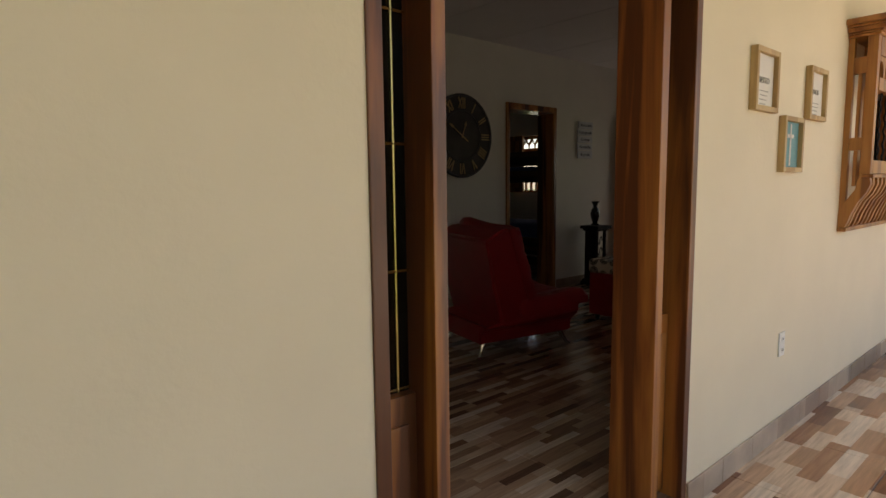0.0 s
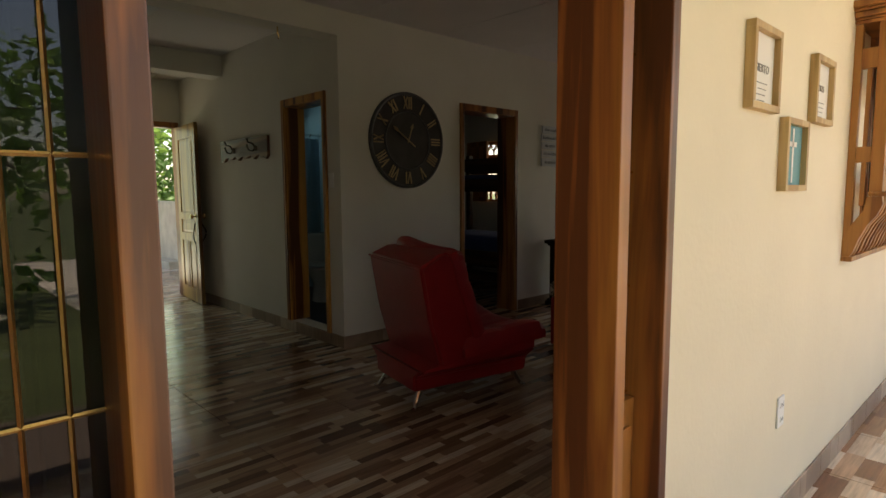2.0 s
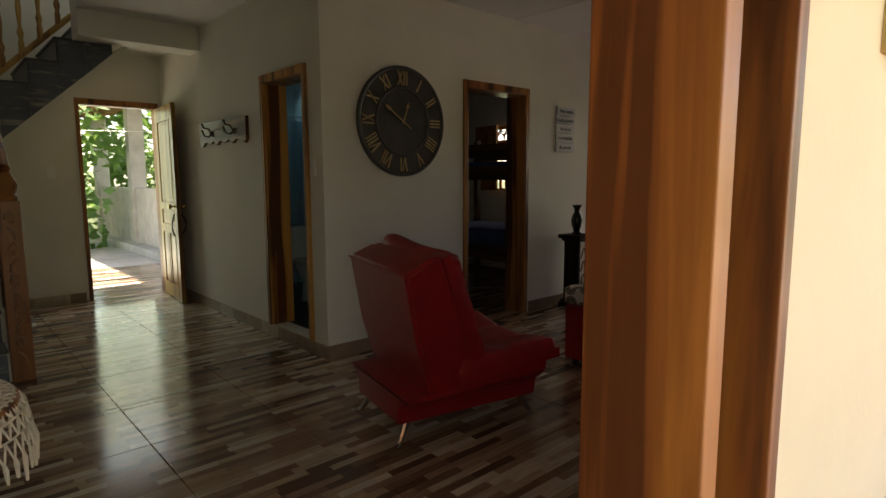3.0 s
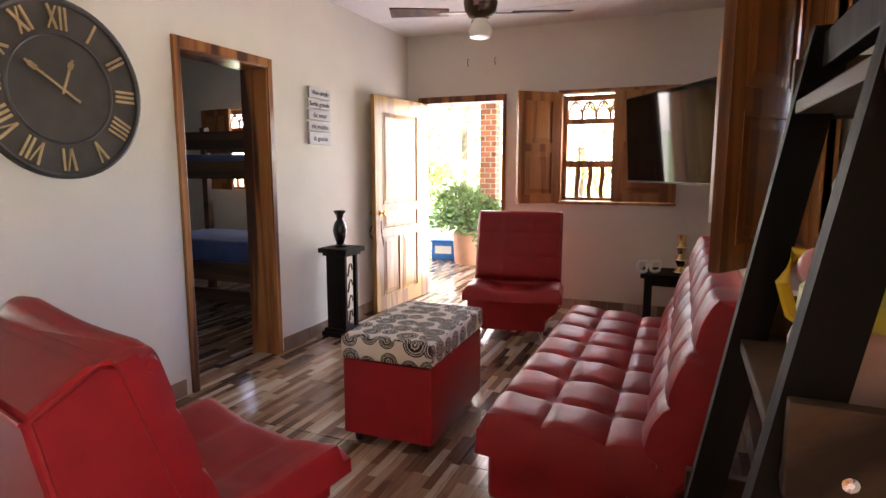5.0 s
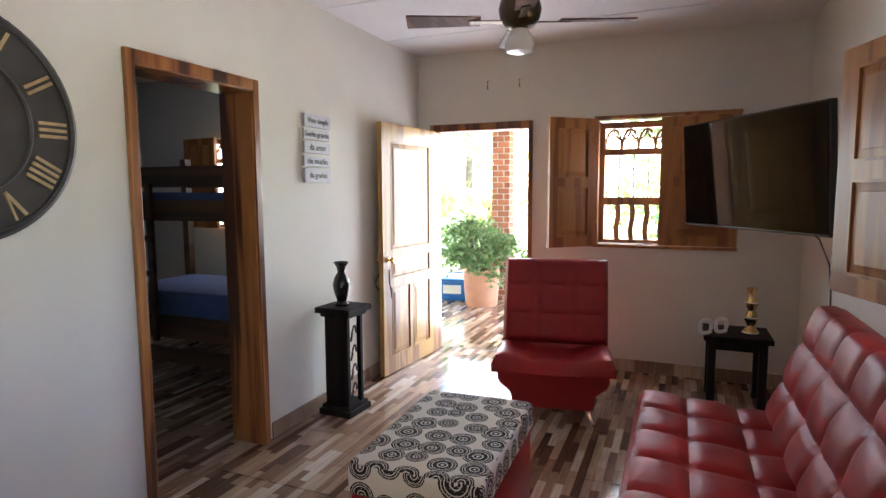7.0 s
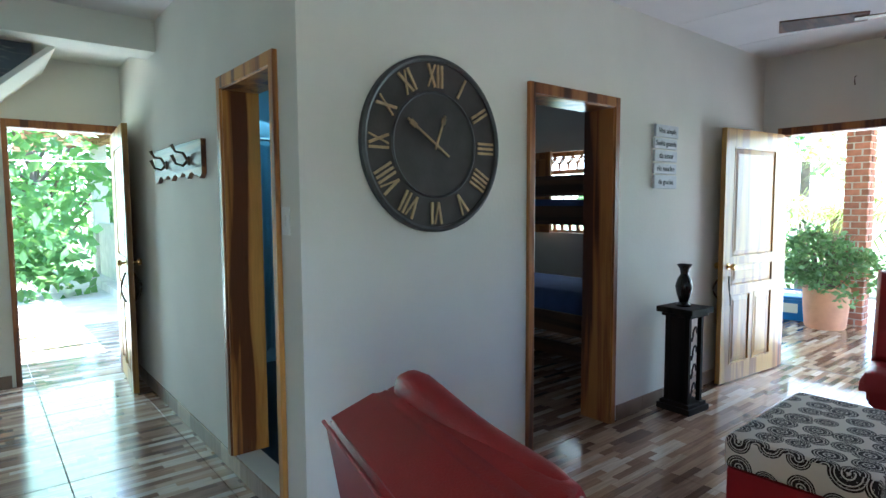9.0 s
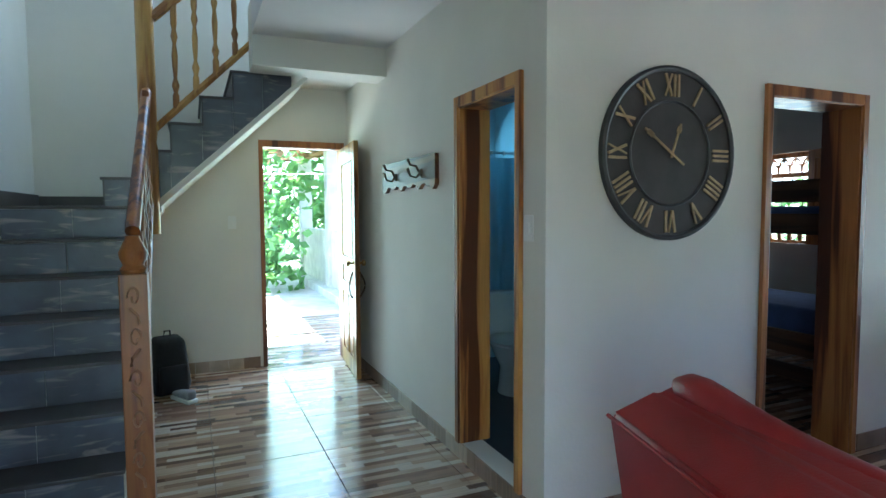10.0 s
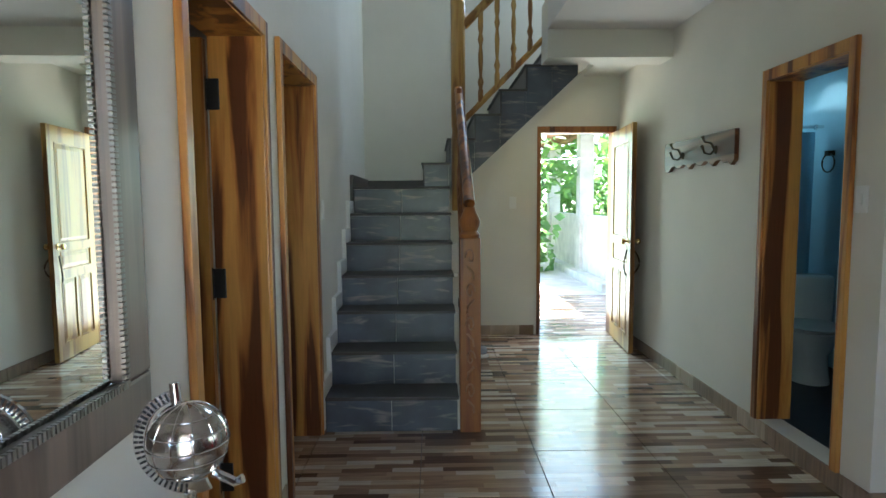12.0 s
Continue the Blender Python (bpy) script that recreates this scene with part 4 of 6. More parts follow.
ot = thing("ottoman", (4.955, 2.905, 0), "red storage ottoman with a ring-patterned fabric lid", "ottoman", turn=1.5)
bm = bmesh.new()
box(bm, -0.385, 0.385, -0.235, 0.235, 0.05, 0.43, 0.012, 2)
part("box", bm, M_LEATHER, ot, smooth=True)
bm = bmesh.new()
box(bm, -0.395, 0.395, -0.245, 0.245, 0.432, 0.555, 0.03, 4)
bm.normal_update()
uv = bm.loops.layers.uv.new("print")
for f in bm.faces:
    for lp in f.loops:
        p, nn = lp.vert.co, f.normal
        lp[uv].uv = (p.x, p.y) if abs(nn.z) > 0.6 else ((p.x, p.z + 3) if abs(nn.y) > abs(nn.x) else (p.y + 5, p.z))
part("lid", bm, M_RINGS, ot, "cream lid printed with black rings", True)
for x in (-0.33, 0.33):
    for y in (-0.18, 0.18):
        bm = bmesh.new()
        lathe(bm, [(0.02, 0), (0.026, 0.05)], 12, pose(x, y, 0))
        part("foot", bm, M_BLACK, ot)

# pedestal and vase
ped = thing("pedestal", (6.175, 4.16, 0), "tall black-stained wooden plant pedestal beside the door", "pedestal", turn=-3)
part("plinth", boxes((-0.125, 0.125, -0.125, 0.125, 0, 0.04), (-0.11, 0.11, -0.11, 0.11, 0.04, 0.065)), M_BLACKWOOD, ped)
for x in (-0.09, 0.06):
    for y in (-0.09, 0.06):
        part("post", boxes((x, x + 0.03, y, y + 0.03, 0.065, 0.66)), M_BLACKWOOD, ped)
part("side_panel", boxes((-0.082, -0.07, -0.06, 0.06, 0.065, 0.66)), M_BLACKWOOD, ped)
part("side_panel", boxes((-0.06, 0.06, 0.07, 0.082, 0.065, 0.66)), M_BLACKWOOD, ped)
bm = bmesh.new()
for k in range(4):
    z = 0.15 + k * 0.13
    tube(bm, [(0.03 * math.cos(a * 0.7) , -0.075, z + 0.05 * math.sin(a)) for a in [j * 0.45 for j in range(15)]], 0.006, 6)
part("scrollwork", bm, M_BLACK, ped, "black iron scrollwork")
part("top", boxes((-0.11, 0.11, -0.11, 0.11, 0.66, 0.685), (-0.135, 0.135, -0.135, 0.135, 0.685, 0.725), bevel=0.006), M_BLACKWOOD, ped)
bm = bmesh.new()
lathe(bm, [(0.045, 0), (0.05, 0.012), (0.03, 0.03), (0.05, 0.09), (0.058, 0.14), (0.045, 0.19), (0.024, 0.225), (0.032, 0.26), (0.052, 0.29), (0.048, 0.292), (0.02, 0.25)], 24)
vase = part("vase", bm, mat("black_glaze", (0.012, 0.011, 0.011), 0.15, var=0.2), None, smooth=True)
vase.location = (6.165, 4.165, 0.726)
tagged(vase, "slender glossy black vase on the pedestal", "vase")

# wall clock
M_CLOCK = mat("clock_face", (0.055, 0.048, 0.043), 0.6, var=0.35, scale=9, bump=0.2)
M_RIM = mat("clock_rim", (0.075, 0.075, 0.075), 0.45, metal=0.4, var=0.3, scale=14)
M_NUM = mat("brushed_gold_wood", (0.52, 0.38, 0.20), 0.45, metal=0.3, var=0.25, scale=30)
clk = thing("wall_clock", (4.09, C - 0.002, 1.715), "large dark round wall clock with gold Roman numerals", "clock")
to_wall = pose(0, 0, 0, 90)
bm = bmesh.new()
lathe(bm, [(0.40, 0.0), (0.40, 0.018), (0.0005, 0.018)], 64, to_wall)
part("face", bm, M_CLOCK, clk)


def ring(r0, r1, h):
    bm = bmesh.new()
    n = 64
    rings = [[bm.verts.new((r * math.cos(2 * math.pi * i / n), -z, r * math.sin(2 * math.pi * i / n))) for i in range(n)] for r, z in ((r0, 0.0), (r0, h * 0.8), ((r0 + r1) / 2, h), (r1, h * 0.8), (r1, 0.0))]
    for a, b in zip(rings, rings[1:]):
        for i in range(n):
            bm.faces.new((a[i], a[(i + 1) % n], b[(i + 1) % n], b[i]))
    bmesh.ops.recalc_face_normals(bm, faces=bm.faces[:])
    return bm


part("rim", ring(0.385, 0.41, 0.034), M_RIM, clk, smooth=True)
part("inner_ring", ring(0.238, 0.252, 0.026), M_RIM, clk, smooth=True)


def stroke(bm, x0, z0, x1, z1, w, m):
    d = Vector((x1 - x0, 0, z1 - z0))
    n = Vector((d.z, 0, -d.x)).normalized() * w / 2
    pts = [Vector((x0, 0, z0)) - n, Vector((x0, 0, z0)) + n, Vector((x1, 0, z1)) + n, Vector((x1, 0, z1)) - n]
    a = [bm.verts.new(m @ (p + Vector((0, -0.019, 0)))) for p in pts]
    b = [bm.verts.new(m @ (p + Vector((0, -0.026, 0)))) for p in pts]
    bm.faces.new(b)
    for i in range(4):
        bm.faces.new((a[i], a[(i + 1) % 4], b[(i + 1) % 4], b[i]))


for hour, word in enumerate(("XII", "I", "II", "III", "IIII", "V", "VI", "VII", "VIII", "IX", "X", "XI")):
    bm = bmesh.new()
    m = Matrix.Rotation(radians(30 * hour), 4, "Y")
    widths = [{"I": 0.024, "V": 0.052, "X": 0.052}[c] for c in word]
    x = -sum(widths) / 2
    for c, w in zip(word, widths):
        a, b, z0, z1 = x + 0.006, x + w - 0.006, 0.268, 0.372
        if c == "I":
            stroke(bm, x + w / 2, z0, x + w / 2, z1, 0.012, m)
        elif c == "V":
            stroke(bm, a, z1, (a + b) / 2, z0, 0.013, m)
            stroke(bm, b, z1, (a + b) / 2, z0, 0.008, m)
        else:
            stroke(bm, a, z1, b, z0, 0.013, m)
            stroke(bm, b, z1, a, z0, 0.008, m)
        x += w
    part("numeral", bm, M_NUM, clk)
for ang, ln, tail in ((-56, 0.20, 0.09), (20, 0.15, 0.02)):
    bm = bmesh.new()
    m = Matrix.Translation((0, -0.006, 0)) @ Matrix.Rotation(radians(ang), 4, "Y")
    stroke(bm, 0, -tail, 0, ln, 0.010, m)
    stroke(bm, -0.0, ln * 0.72, 0, ln * 0.9, 0.024, m)
    part("clock_hand", bm, M_NUM, clk)


# words on the five small boards
def lettering(name, body, size, m, material, parent, depth=0.0008):
    cu = bpy.data.curves.new(name, "FONT")
    cu.body, cu.size, cu.extrude, cu.align_x, cu.align_y = body, size, depth, "CENTER", "CENTER"
    tmp = bpy.data.objects.new(name, cu)
    scene.collection.objects.link(tmp)
    dg = bpy.context.evaluated_depsgraph_get()
    me = bpy.data.meshes.new_from_object(tmp.evaluated_get(dg))
    bpy.data.objects.remove(tmp)
    me.materials.clear()
    me.materials.append(material)
    ob = new(name, me)
    ob.parent = parent
    ob.matrix_basis = m
    return ob


M_PLATE = mat("pale_painted_board", (0.62, 0.64, 0.68), 0.6, var=0.12, scale=30)
M_INK = mat("dark_ink", (0.05, 0.055, 0.07), 0.7)
sign = thing("wall_sign", (6.145, C, 0), "five small pale boards with painted words, hung in a column", "sign")
for (z0, z1, dx), body in zip(((1.895, 1.978, 0.01), (1.815, 1.885, -0.005), (1.728, 1.803, 0.0), (1.643, 1.712, -0.005), (1.54, 1.632, 0.0)), ("Vive simple", "Sueña grande", "da amor", "ríe mucho", "da gracias")):
    b = part("board", boxes((-0.145 + dx, 0.145 + dx, -0.022, -0.004, z0, z1), bevel=0.003), M_PLATE, sign)
    lettering("lettering", body, 0.05 if len(body) > 9 else 0.055, pose(dx, -0.0232, (z0 + z1) / 2, 90), M_INK, b)

# television on its arm
tv = thing("television", (6.71, 1.75, 1.585), "black flat-screen television on a swivel wall arm", "television", turn=32 + 180)
bm = bmesh.new()
box(bm, -0.60, 0.60, -0.012, 0.03, -0.34, 0.327, 0.006, 2, pose(0, 0, 0, 4))
part("housing", bm, M_BLACK, tv)
part("screen", boxes((-0.59, 0.59, -0.016, -0.0125, -0.325, 0.318), bevel=0), mat("dark_screen", (0.006, 0.006, 0.007), 0.05, var=0.0, spec=0.14), tv, "glossy dark screen").matrix_basis = pose(0, 0, 0, 4)
bm = bmesh.new()
box(bm, -0.2, 0.2, 0.03, 0.06, -0.15, 0.15, 0.01)
part("back_bulge", bm, M_BLACK, tv)
bm = bmesh.new()
tube(bm, [(0, 0.05, 0.0), (0.25, 0.22, 0.0), (0.10, 0.51, 0.0)], 0.018, 8)
part("wall_arm", bm, M_BLACK, tv, "black steel wall arm")
cable = bmesh.new()
tube(cable, [(6.75, 1.50, 1.30), (6.76, 1.36, 1.2), (6.77, 1.30, 1.05), (6.78, 1.285, 0.9), (6.76, 1.283, 0.75), (6.78, 1.28, 0.55)], 0.005, 6)
tagged(part("power_cable", cable, M_BLACK, smooth=True), "thin dark cable hanging down the wall under the television", "cable")

# ceiling fan
M_BLADE = wood("fan_blade_wood", (0.20, 0.07, 0.03), (0.14, 0.05, 0.02), (0.08, 0.025, 0.01), axis=0, rough=0.6, coat=0.0)
fan = thing("ceiling_fan", (5.89, 2.89, CEIL), "bronze ceiling fan with wooden blades and a globe lamp", "ceiling fan")
bm = bmesh.new()
lathe(bm, [(0.012, -0.22), (0.012, -0.06), (0.06, -0.05), (0.07, 0.0)], 20)
part("rod", bm, M_BRONZE, fan, smooth=True)
bm = bmesh.new()
lathe(bm, [(0.04, -0.38), (0.075, -0.365), (0.10, -0.33), (0.11, -0.28), (0.10, -0.24), (0.05, -0.215), (0.02, -0.21)], 28)
part("motor", bm, M_BRONZE, fan, "antique bronze motor housing", True)
bm = bmesh.new()
lathe(bm, [(0.03, -0.50), (0.065, -0.49), (0.078, -0.455), (0.07, -0.42), (0.05, -0.395), (0.045, -0.38)], 24)
part("lamp_globe", bm, mat("opal_glass", (0.86, 0.86, 0.84), 0.2, var=0.02), fan, "white opal glass globe", True)
for k in range(4):
    m = pose(0, 0, -0.335, 0, 0, 21 + 90 * k) @ pose(0, 0, 0, 10)
    bm = bmesh.new()
    box(bm, 0.20, 0.58, -0.065, 0.065, -0.004, 0.004, 0.003, 1)
    for v in bm.verts:
        v.co.y *= 0.75 + 0.35 * (v.co.x - 0.2) / 0.42
    bmesh.ops.transform(bm, matrix=m, verts=bm.verts[:])
    bl = part("blade", bm, M_BLADE, fan, "dark wooden blade")
    bm = bmesh.new()
    box(bm, 0.09, 0.26, -0.02, 0.02, -0.010, -0.004, 0.002, 1, m)
    part("blade_iron", bm, M_BRONZE, bl)
for x in (-0.03, 0.03):
    bm = bmesh.new()
    tube(bm, [(x, 0.05, -0.37), (x, 0.06, -0.50)], 0.0015, 5)
    part("pull_chain", bm, M_BRASS, fan)

for y in (3.66, 3.38):
    bm = bmesh.new()
    tube(bm, [(F, y, 2.42), (F - 0.03, y, 2.41), (F - 0.035, y, 2.38), (F - 0.02, y, 2.35), (F - 0.005, y + 0.003, 2.36)], 0.004, 6)
    tagged(part("wall_hook", bm, M_BRONZE), "small dark metal hook screwed into the wall", "hook", "hooks above the front door")

# side table with its ornaments
stl = thing("side_table", (7.32, 1.70, 0), "small black wooden side table in the corner", "side table")
part("tabletop", boxes((-0.20, 0.20, -0.20, 0.22, 0.465, 0.50), bevel=0.006), M_BLACKWOOD, stl)
part("apron", boxes((-0.16, 0.16, -0.16, 0.18, 0.40, 0.465)), M_BLACKWOOD, stl)
for x in (-0.17, 0.12):
    for y in (-0.17, 0.14):
        part("leg", boxes((x, x + 0.05, y, y + 0.05, 0, 0.465)), M_BLACKWOOD, stl)
cd = thing("candle_holder", (7.33, 1.62, 0.50), "stacked gold and white hourglass candle holder", "candle holder")
for k in range(3):
    bm = bmesh.new()
    z = k * 0.105
    lathe(bm, [(0.052 - k * 0.006, z + 0.002), (0.024, z + 0.05), (0.050 - k * 0.006, z + 0.103)], 20)
    part("cup", bm, M_BRASS, cd, "gold cup", True)
    bm = bmesh.new()
    lathe(bm, [(0.053 - k * 0.006, z - 0.004), (0.053 - k * 0.006, z + 0.006)], 20)
    part("band", bm, M_WHITE, cd)
oo = thing("ring_ornament", (7.19, 1.86, 0.50), "white and gold double ring ornament on the side table", "ornament", turn=-55)
for s in (-1, 1):
    bm = bmesh.new()
    tube(bm, [(s * 0.06 + 0.042 * math.copysign(abs(math.cos(a)) ** 0.6, math.cos(a)), 0, 0.056 + 0.044 * math.copysign(abs(math.sin(a)) ** 0.6, math.sin(a))) for a in [k * math.pi / 12 for k in range(24)]], 0.013, 8, True)
    part("ring", bm, M_WHITE, oo, smooth=True)

# ladder shelf with crockery
M_SHELF = wood("dark_shelf_board", (0.10, 0.062, 0.036), (0.065, 0.040, 0.024), (0.035, 0.022, 0.014), axis=0, scale=5, rough=0.55, coat=0.0, spec=0.2)
lad = thing("ladder_shelf", (2.83, 0, 0), "black leaning ladder shelf with dark wooden trays", "shelf")
for x in (0.0, 0.42):
    bm = bmesh.new()
    prism(bm, [(1.675, 0), (1.727, 0), (1.462, 1.56), (1.41, 1.56)], 0, 0.035)
    bmesh.ops.transform(bm, matrix=Matrix(((0, 1, 0, x), (1, 0, 0, 0), (0, 0, 1, 0), (0, 0, 0, 1))), verts=bm.verts[:])
    bmesh.ops.recalc_face_normals(bm, faces=bm.faces[:])
    part("rail", bm, M_BLACKWOOD, lad)
    part("rear_post", boxes((x, x + 0.035, 1.268, 1.31, 0, 1.54)), M_BLACKWOOD, lad)
part("crossbar", boxes((0.035, 0.42, 1.425, 1.45, 1.50, 1.55)), M_BLACKWOOD, lad)
for z, yf in ((0.36, 1.66), (0.76, 1.595), (1.085, 1.528), (1.455, 1.479)):
    sh = part("tray", boxes((-0.01, 0.465, 1.275, yf, z - 0.02, z)), M_SHELF, lad, "dark wooden tray shelf")
    for b in ((-0.022, -0.002, 1.275, yf, z - 0.025, z + 0.066), (0.457, 0.477, 1.275, yf, z - 0.025, z + 0.066), (-0.002, 0.457, 1.272, 1.287, z - 0.025, z + 0.066)):
        part("tray_side", boxes(b), M_SHELF, sh)
    for y in (yf - 0.05,):
        bm = bmesh.new()
        lathe(bm, [(0.008, 0), (0.007, 0.003), (0.003, 0.004)], 12, pose(-0.022, y, z + 0.0, 0, -90))
        part("bolt", bm, M_METAL, sh)

M_YELLOW = mat("yellow_glaze", (0.72, 0.46, 0.03), 0.18, var=0.1, scale=12)
pit = thing("pitcher", (3.15, 1.395, 1.087), "glossy yellow ceramic pitcher with embossed flowers", "pitcher", turn=-115)
bm = bmesh.new()
lathe(bm, [(0.060, 0), (0.068, 0.01), (0.068, 0.05), (0.058, 0.10), (0.050, 0.13), (0.053, 0.136), (0.046, 0.133), (0.05, 0.09)], 28)
part("body", bm, M_YELLOW, pit, smooth=True)
bm = bmesh.new()
tube(bm, [(-0.05, 0, 0.04), (-0.085, 0, 0.06), (-0.10, 0, 0.105), (-0.085, 0, 0.15), (-0.05, 0, 0.145)], 0.010, 8)
part("handle", bm, M_YELLOW, pit, smooth=True)
bm = bmesh.new()
for k in range(24):
    a = random.uniform(-2.4, -0.9)
    z = random.uniform(0.025, 0.09)
    bmesh.ops.create_uvsphere(bm, u_segments=8, v_segments=5, radius=0.007, matrix=pose(0.066 * math.cos(a), 0.066 * math.sin(a), z))
part("embossing", bm, M_YELLOW, pit, smooth=True)

rab = thing("ceramic_jar", (2.96, 1.42, 1.087), "painted ceramic jar with a green lid and two white ears", "jar")
bm = bmesh.new()
lathe(bm, [(0.06, 0), (0.085, 0.03), (0.09, 0.08), (0.078, 0.115)], 28)
part("body", bm, mat("pink_white_glaze", (0.62, 0.42, 0.36), 0.3, var=0.35, scale=14), rab, smooth=True)
bm = bmesh.new()
lathe(bm, [(0.084, 0.115), (0.082, 0.14), (0.05, 0.172), (0.02, 0.18)], 28)
lid = part("lid", bm, mat("green_glaze", (0.45, 0.46, 0.08), 0.3, var=0.1), rab, "yellow-green lid", True)
for s in (-1, 1):
    bm = bmesh.new()
    lathe(bm, [(0.012, 0.0), (0.026, 0.04), (0.024, 0.085), (0.006, 0.115)], 12, pose(0, s * 0.025, 0.172, -s * 9) @ Matrix.Diagonal((0.5, 1, 1, 1)))
    part("ear", bm, M_WHITE, lid, "white ear", True)
bm = bmesh.new()
bmesh.ops.create_uvsphere(bm, u_segments=12, v_segments=8, radius=0.022, matrix=pose(0.03, 0.06, 0.16))
part("flower", bm, mat("pink_glaze", (0.55, 0.22, 0.20), 0.3), lid, "pink flower", True)

M_CHINA = mat("flowered_china", (0.75, 0.73, 0.68), 0.15, var=0.05)
cn = M_CHINA.node_tree
vv, cr = cn.nodes.new("ShaderNodeTexVoronoi"), cn.nodes.new("ShaderNodeValToRGB")
vv.inputs["Scale"].default_value = 26
cr.color_ramp.interpolation = "CONSTANT"
cr.color_ramp.elements[0].color = (0.42, 0.10, 0.09, 1)
cr.color_ramp.elements[1].position, cr.color_ramp.elements[1].color = 0.17, (0.10, 0.14, 0.06, 1)
cr.color_ramp.elements.new(0.24).color = (0.76, 0.74, 0.69, 1)
tcn = cn.nodes.new("ShaderNodeTexCoord")
cn.links.new(tcn.outputs["Object"], vv.inputs["Vector"])
cn.links.new(vv.outputs["Distance"], cr.inputs[0])
cn.links.new(cr.outputs[0], cn.nodes["Principled BSDF"].inputs["Base Color"])
pot = thing("teapot", (2.93, 1.46, 0.762), "white china teapot with painted flowers", "teapot", turn=-70)
bm = bmesh.new()
lathe(bm, [(0.04, 0), (0.07, 0.02), (0.085, 0.06), (0.075, 0.10), (0.045, 0.12)], 28)
part("body", bm, M_CHINA, pot, smooth=True)
bm = bmesh.new()
lathe(bm, [(0.046, 0.121), (0.03, 0.134), (0.008, 0.138), (0.014, 0.15), (0.006, 0.16)], 20)
part("lid", bm, M_CHINA, pot, smooth=True)
bm = bmesh.new()
tube(bm, [(0.07, 0, 0.04), (0.11, 0, 0.07), (0.135, 0, 0.115)], [0.02, 0.013, 0.010], 10)
part("spout", bm, M_CHINA, pot, smooth=True)
bm = bmesh.new()
tube(bm, [(-0.07, 0, 0.10), (-0.11, 0, 0.11), (-0.125, 0, 0.075), (-0.10, 0, 0.04), (-0.075, 0, 0.04)], 0.008, 8)
part("handle", bm, M_CHINA, pot, smooth=True)
cup = thing("cup", (2.90, 1.555, 0.762), "white china cup with painted flowers", "cup", turn=40)
bm = bmesh.new()
lathe(bm, [(0.022, 0), (0.036, 0.02), (0.042, 0.055), (0.039, 0.055), (0.033, 0.022), (0.01, 0.008)], 20)
part("bowl", bm, M_CHINA, cup, smooth=True)
bm = bmesh.new()
tube(bm, [(0.038, 0, 0.045), (0.06, 0, 0.042), (0.058, 0, 0.02), (0.034, 0, 0.016)], 0.005, 8)
part("handle", bm, M_CHINA, cup, smooth=True)

# ---- hall ----
M_MIRROR = mat("silvered_mirror", (0.86, 0.88, 0.87), 0.01, metal=1.0, var=0.0)
mir = thing("wall_mirror", (L + 0.023, 2.565, 1.52), "tall framed wall mirror with a beaded silver edge", "mirror", turn=1.3)
M_MFRAME = wood("aged_mirror_frame", (0.24, 0.18, 0.14), (0.18, 0.13, 0.10), (0.11, 0.08, 0.06), rough=0.45)
A, BB, w = 0.68, 0.63, 0.11
part("frame", boxes((0, 0.035, -A, A, -BB, -BB + w), (0, 0.035, -A, A, BB - w, BB), (0, 0.035, -A, -A + w, -BB + w, BB - w), (0, 0.035, A - w, A, -BB + w, BB - w), bevel=0.008), M_MFRAME, mir, "brown aged frame")
part("glass", boxes((0.006, 0.016, -A + w, A - w, -BB + w, BB - w), bevel=0), M_MIRROR, mir, "mirror glass")
bm = bmesh.new()
for k in range(90):
    z = -BB + w + (2 * BB - 2 * w) * (k + 0.5) / 90
    for y in (-A + w, A - w):
        box(bm, 0.03, 0.040, y - 0.008, y + 0.008, z - 0.0035, z + 0.0035, 0)
for k in range(100):
    y = -A + w + (2 * A - 2 * w) * (k + 0.5) / 100
    for z in (-BB + w, BB - w):
        box(bm, 0.03, 0.040, y - 0.0035, y + 0.0035, z - 0.008, z + 0.008, 0)
part("beading", bm, mat("dull_silver", (0.26, 0.245, 0.22), 0.45, metal=0.8), mir, "silver beaded edge")

# round table with its crocheted cloth
TX, TY, TZ = 1.19, 2.86, 0.685
tab = thing("round_table", (TX, TY, 0), "small round dark wooden table by the mirror", "table")
bm = bmesh.new()
lathe(bm, [(0.30, TZ - 0.03), (0.315, TZ - 0.015), (0.31, TZ)], 40)
part("tabletop", bm, M_CEDAR, tab, smooth=True)
for k in range(4):
    a = math.pi / 4 + k * math.pi / 2
    bm = bmesh.new()
    lathe(bm, [(0.015, 0), (0.022, 0.05), (0.016, 0.12), (0.026, 0.2), (0.018, 0.3), (0.028, 0.45), (0.024, TZ - 0.03)], 14, pose(0.22 * math.cos(a), 0.22 * math.sin(a), 0))
    part("leg", bm, M_CEDAR, tab, smooth=True)
M_THREAD = mat("cream_cotton", (0.66, 0.58, 0.46), 0.9, var=0.15, scale=60)
cl = thing("crocheted_tablecloth", (TX, TY, TZ), "cream crocheted tablecloth with a long fringe", "tablecloth")
bm = bmesh.new()
lathe(bm, [(0.20, 0.001), (0.20, 0.004), (0.19, 0.005)], 48)
part("centre", bm, M_THREAD, cl)
bm = bmesh.new()
n = 54
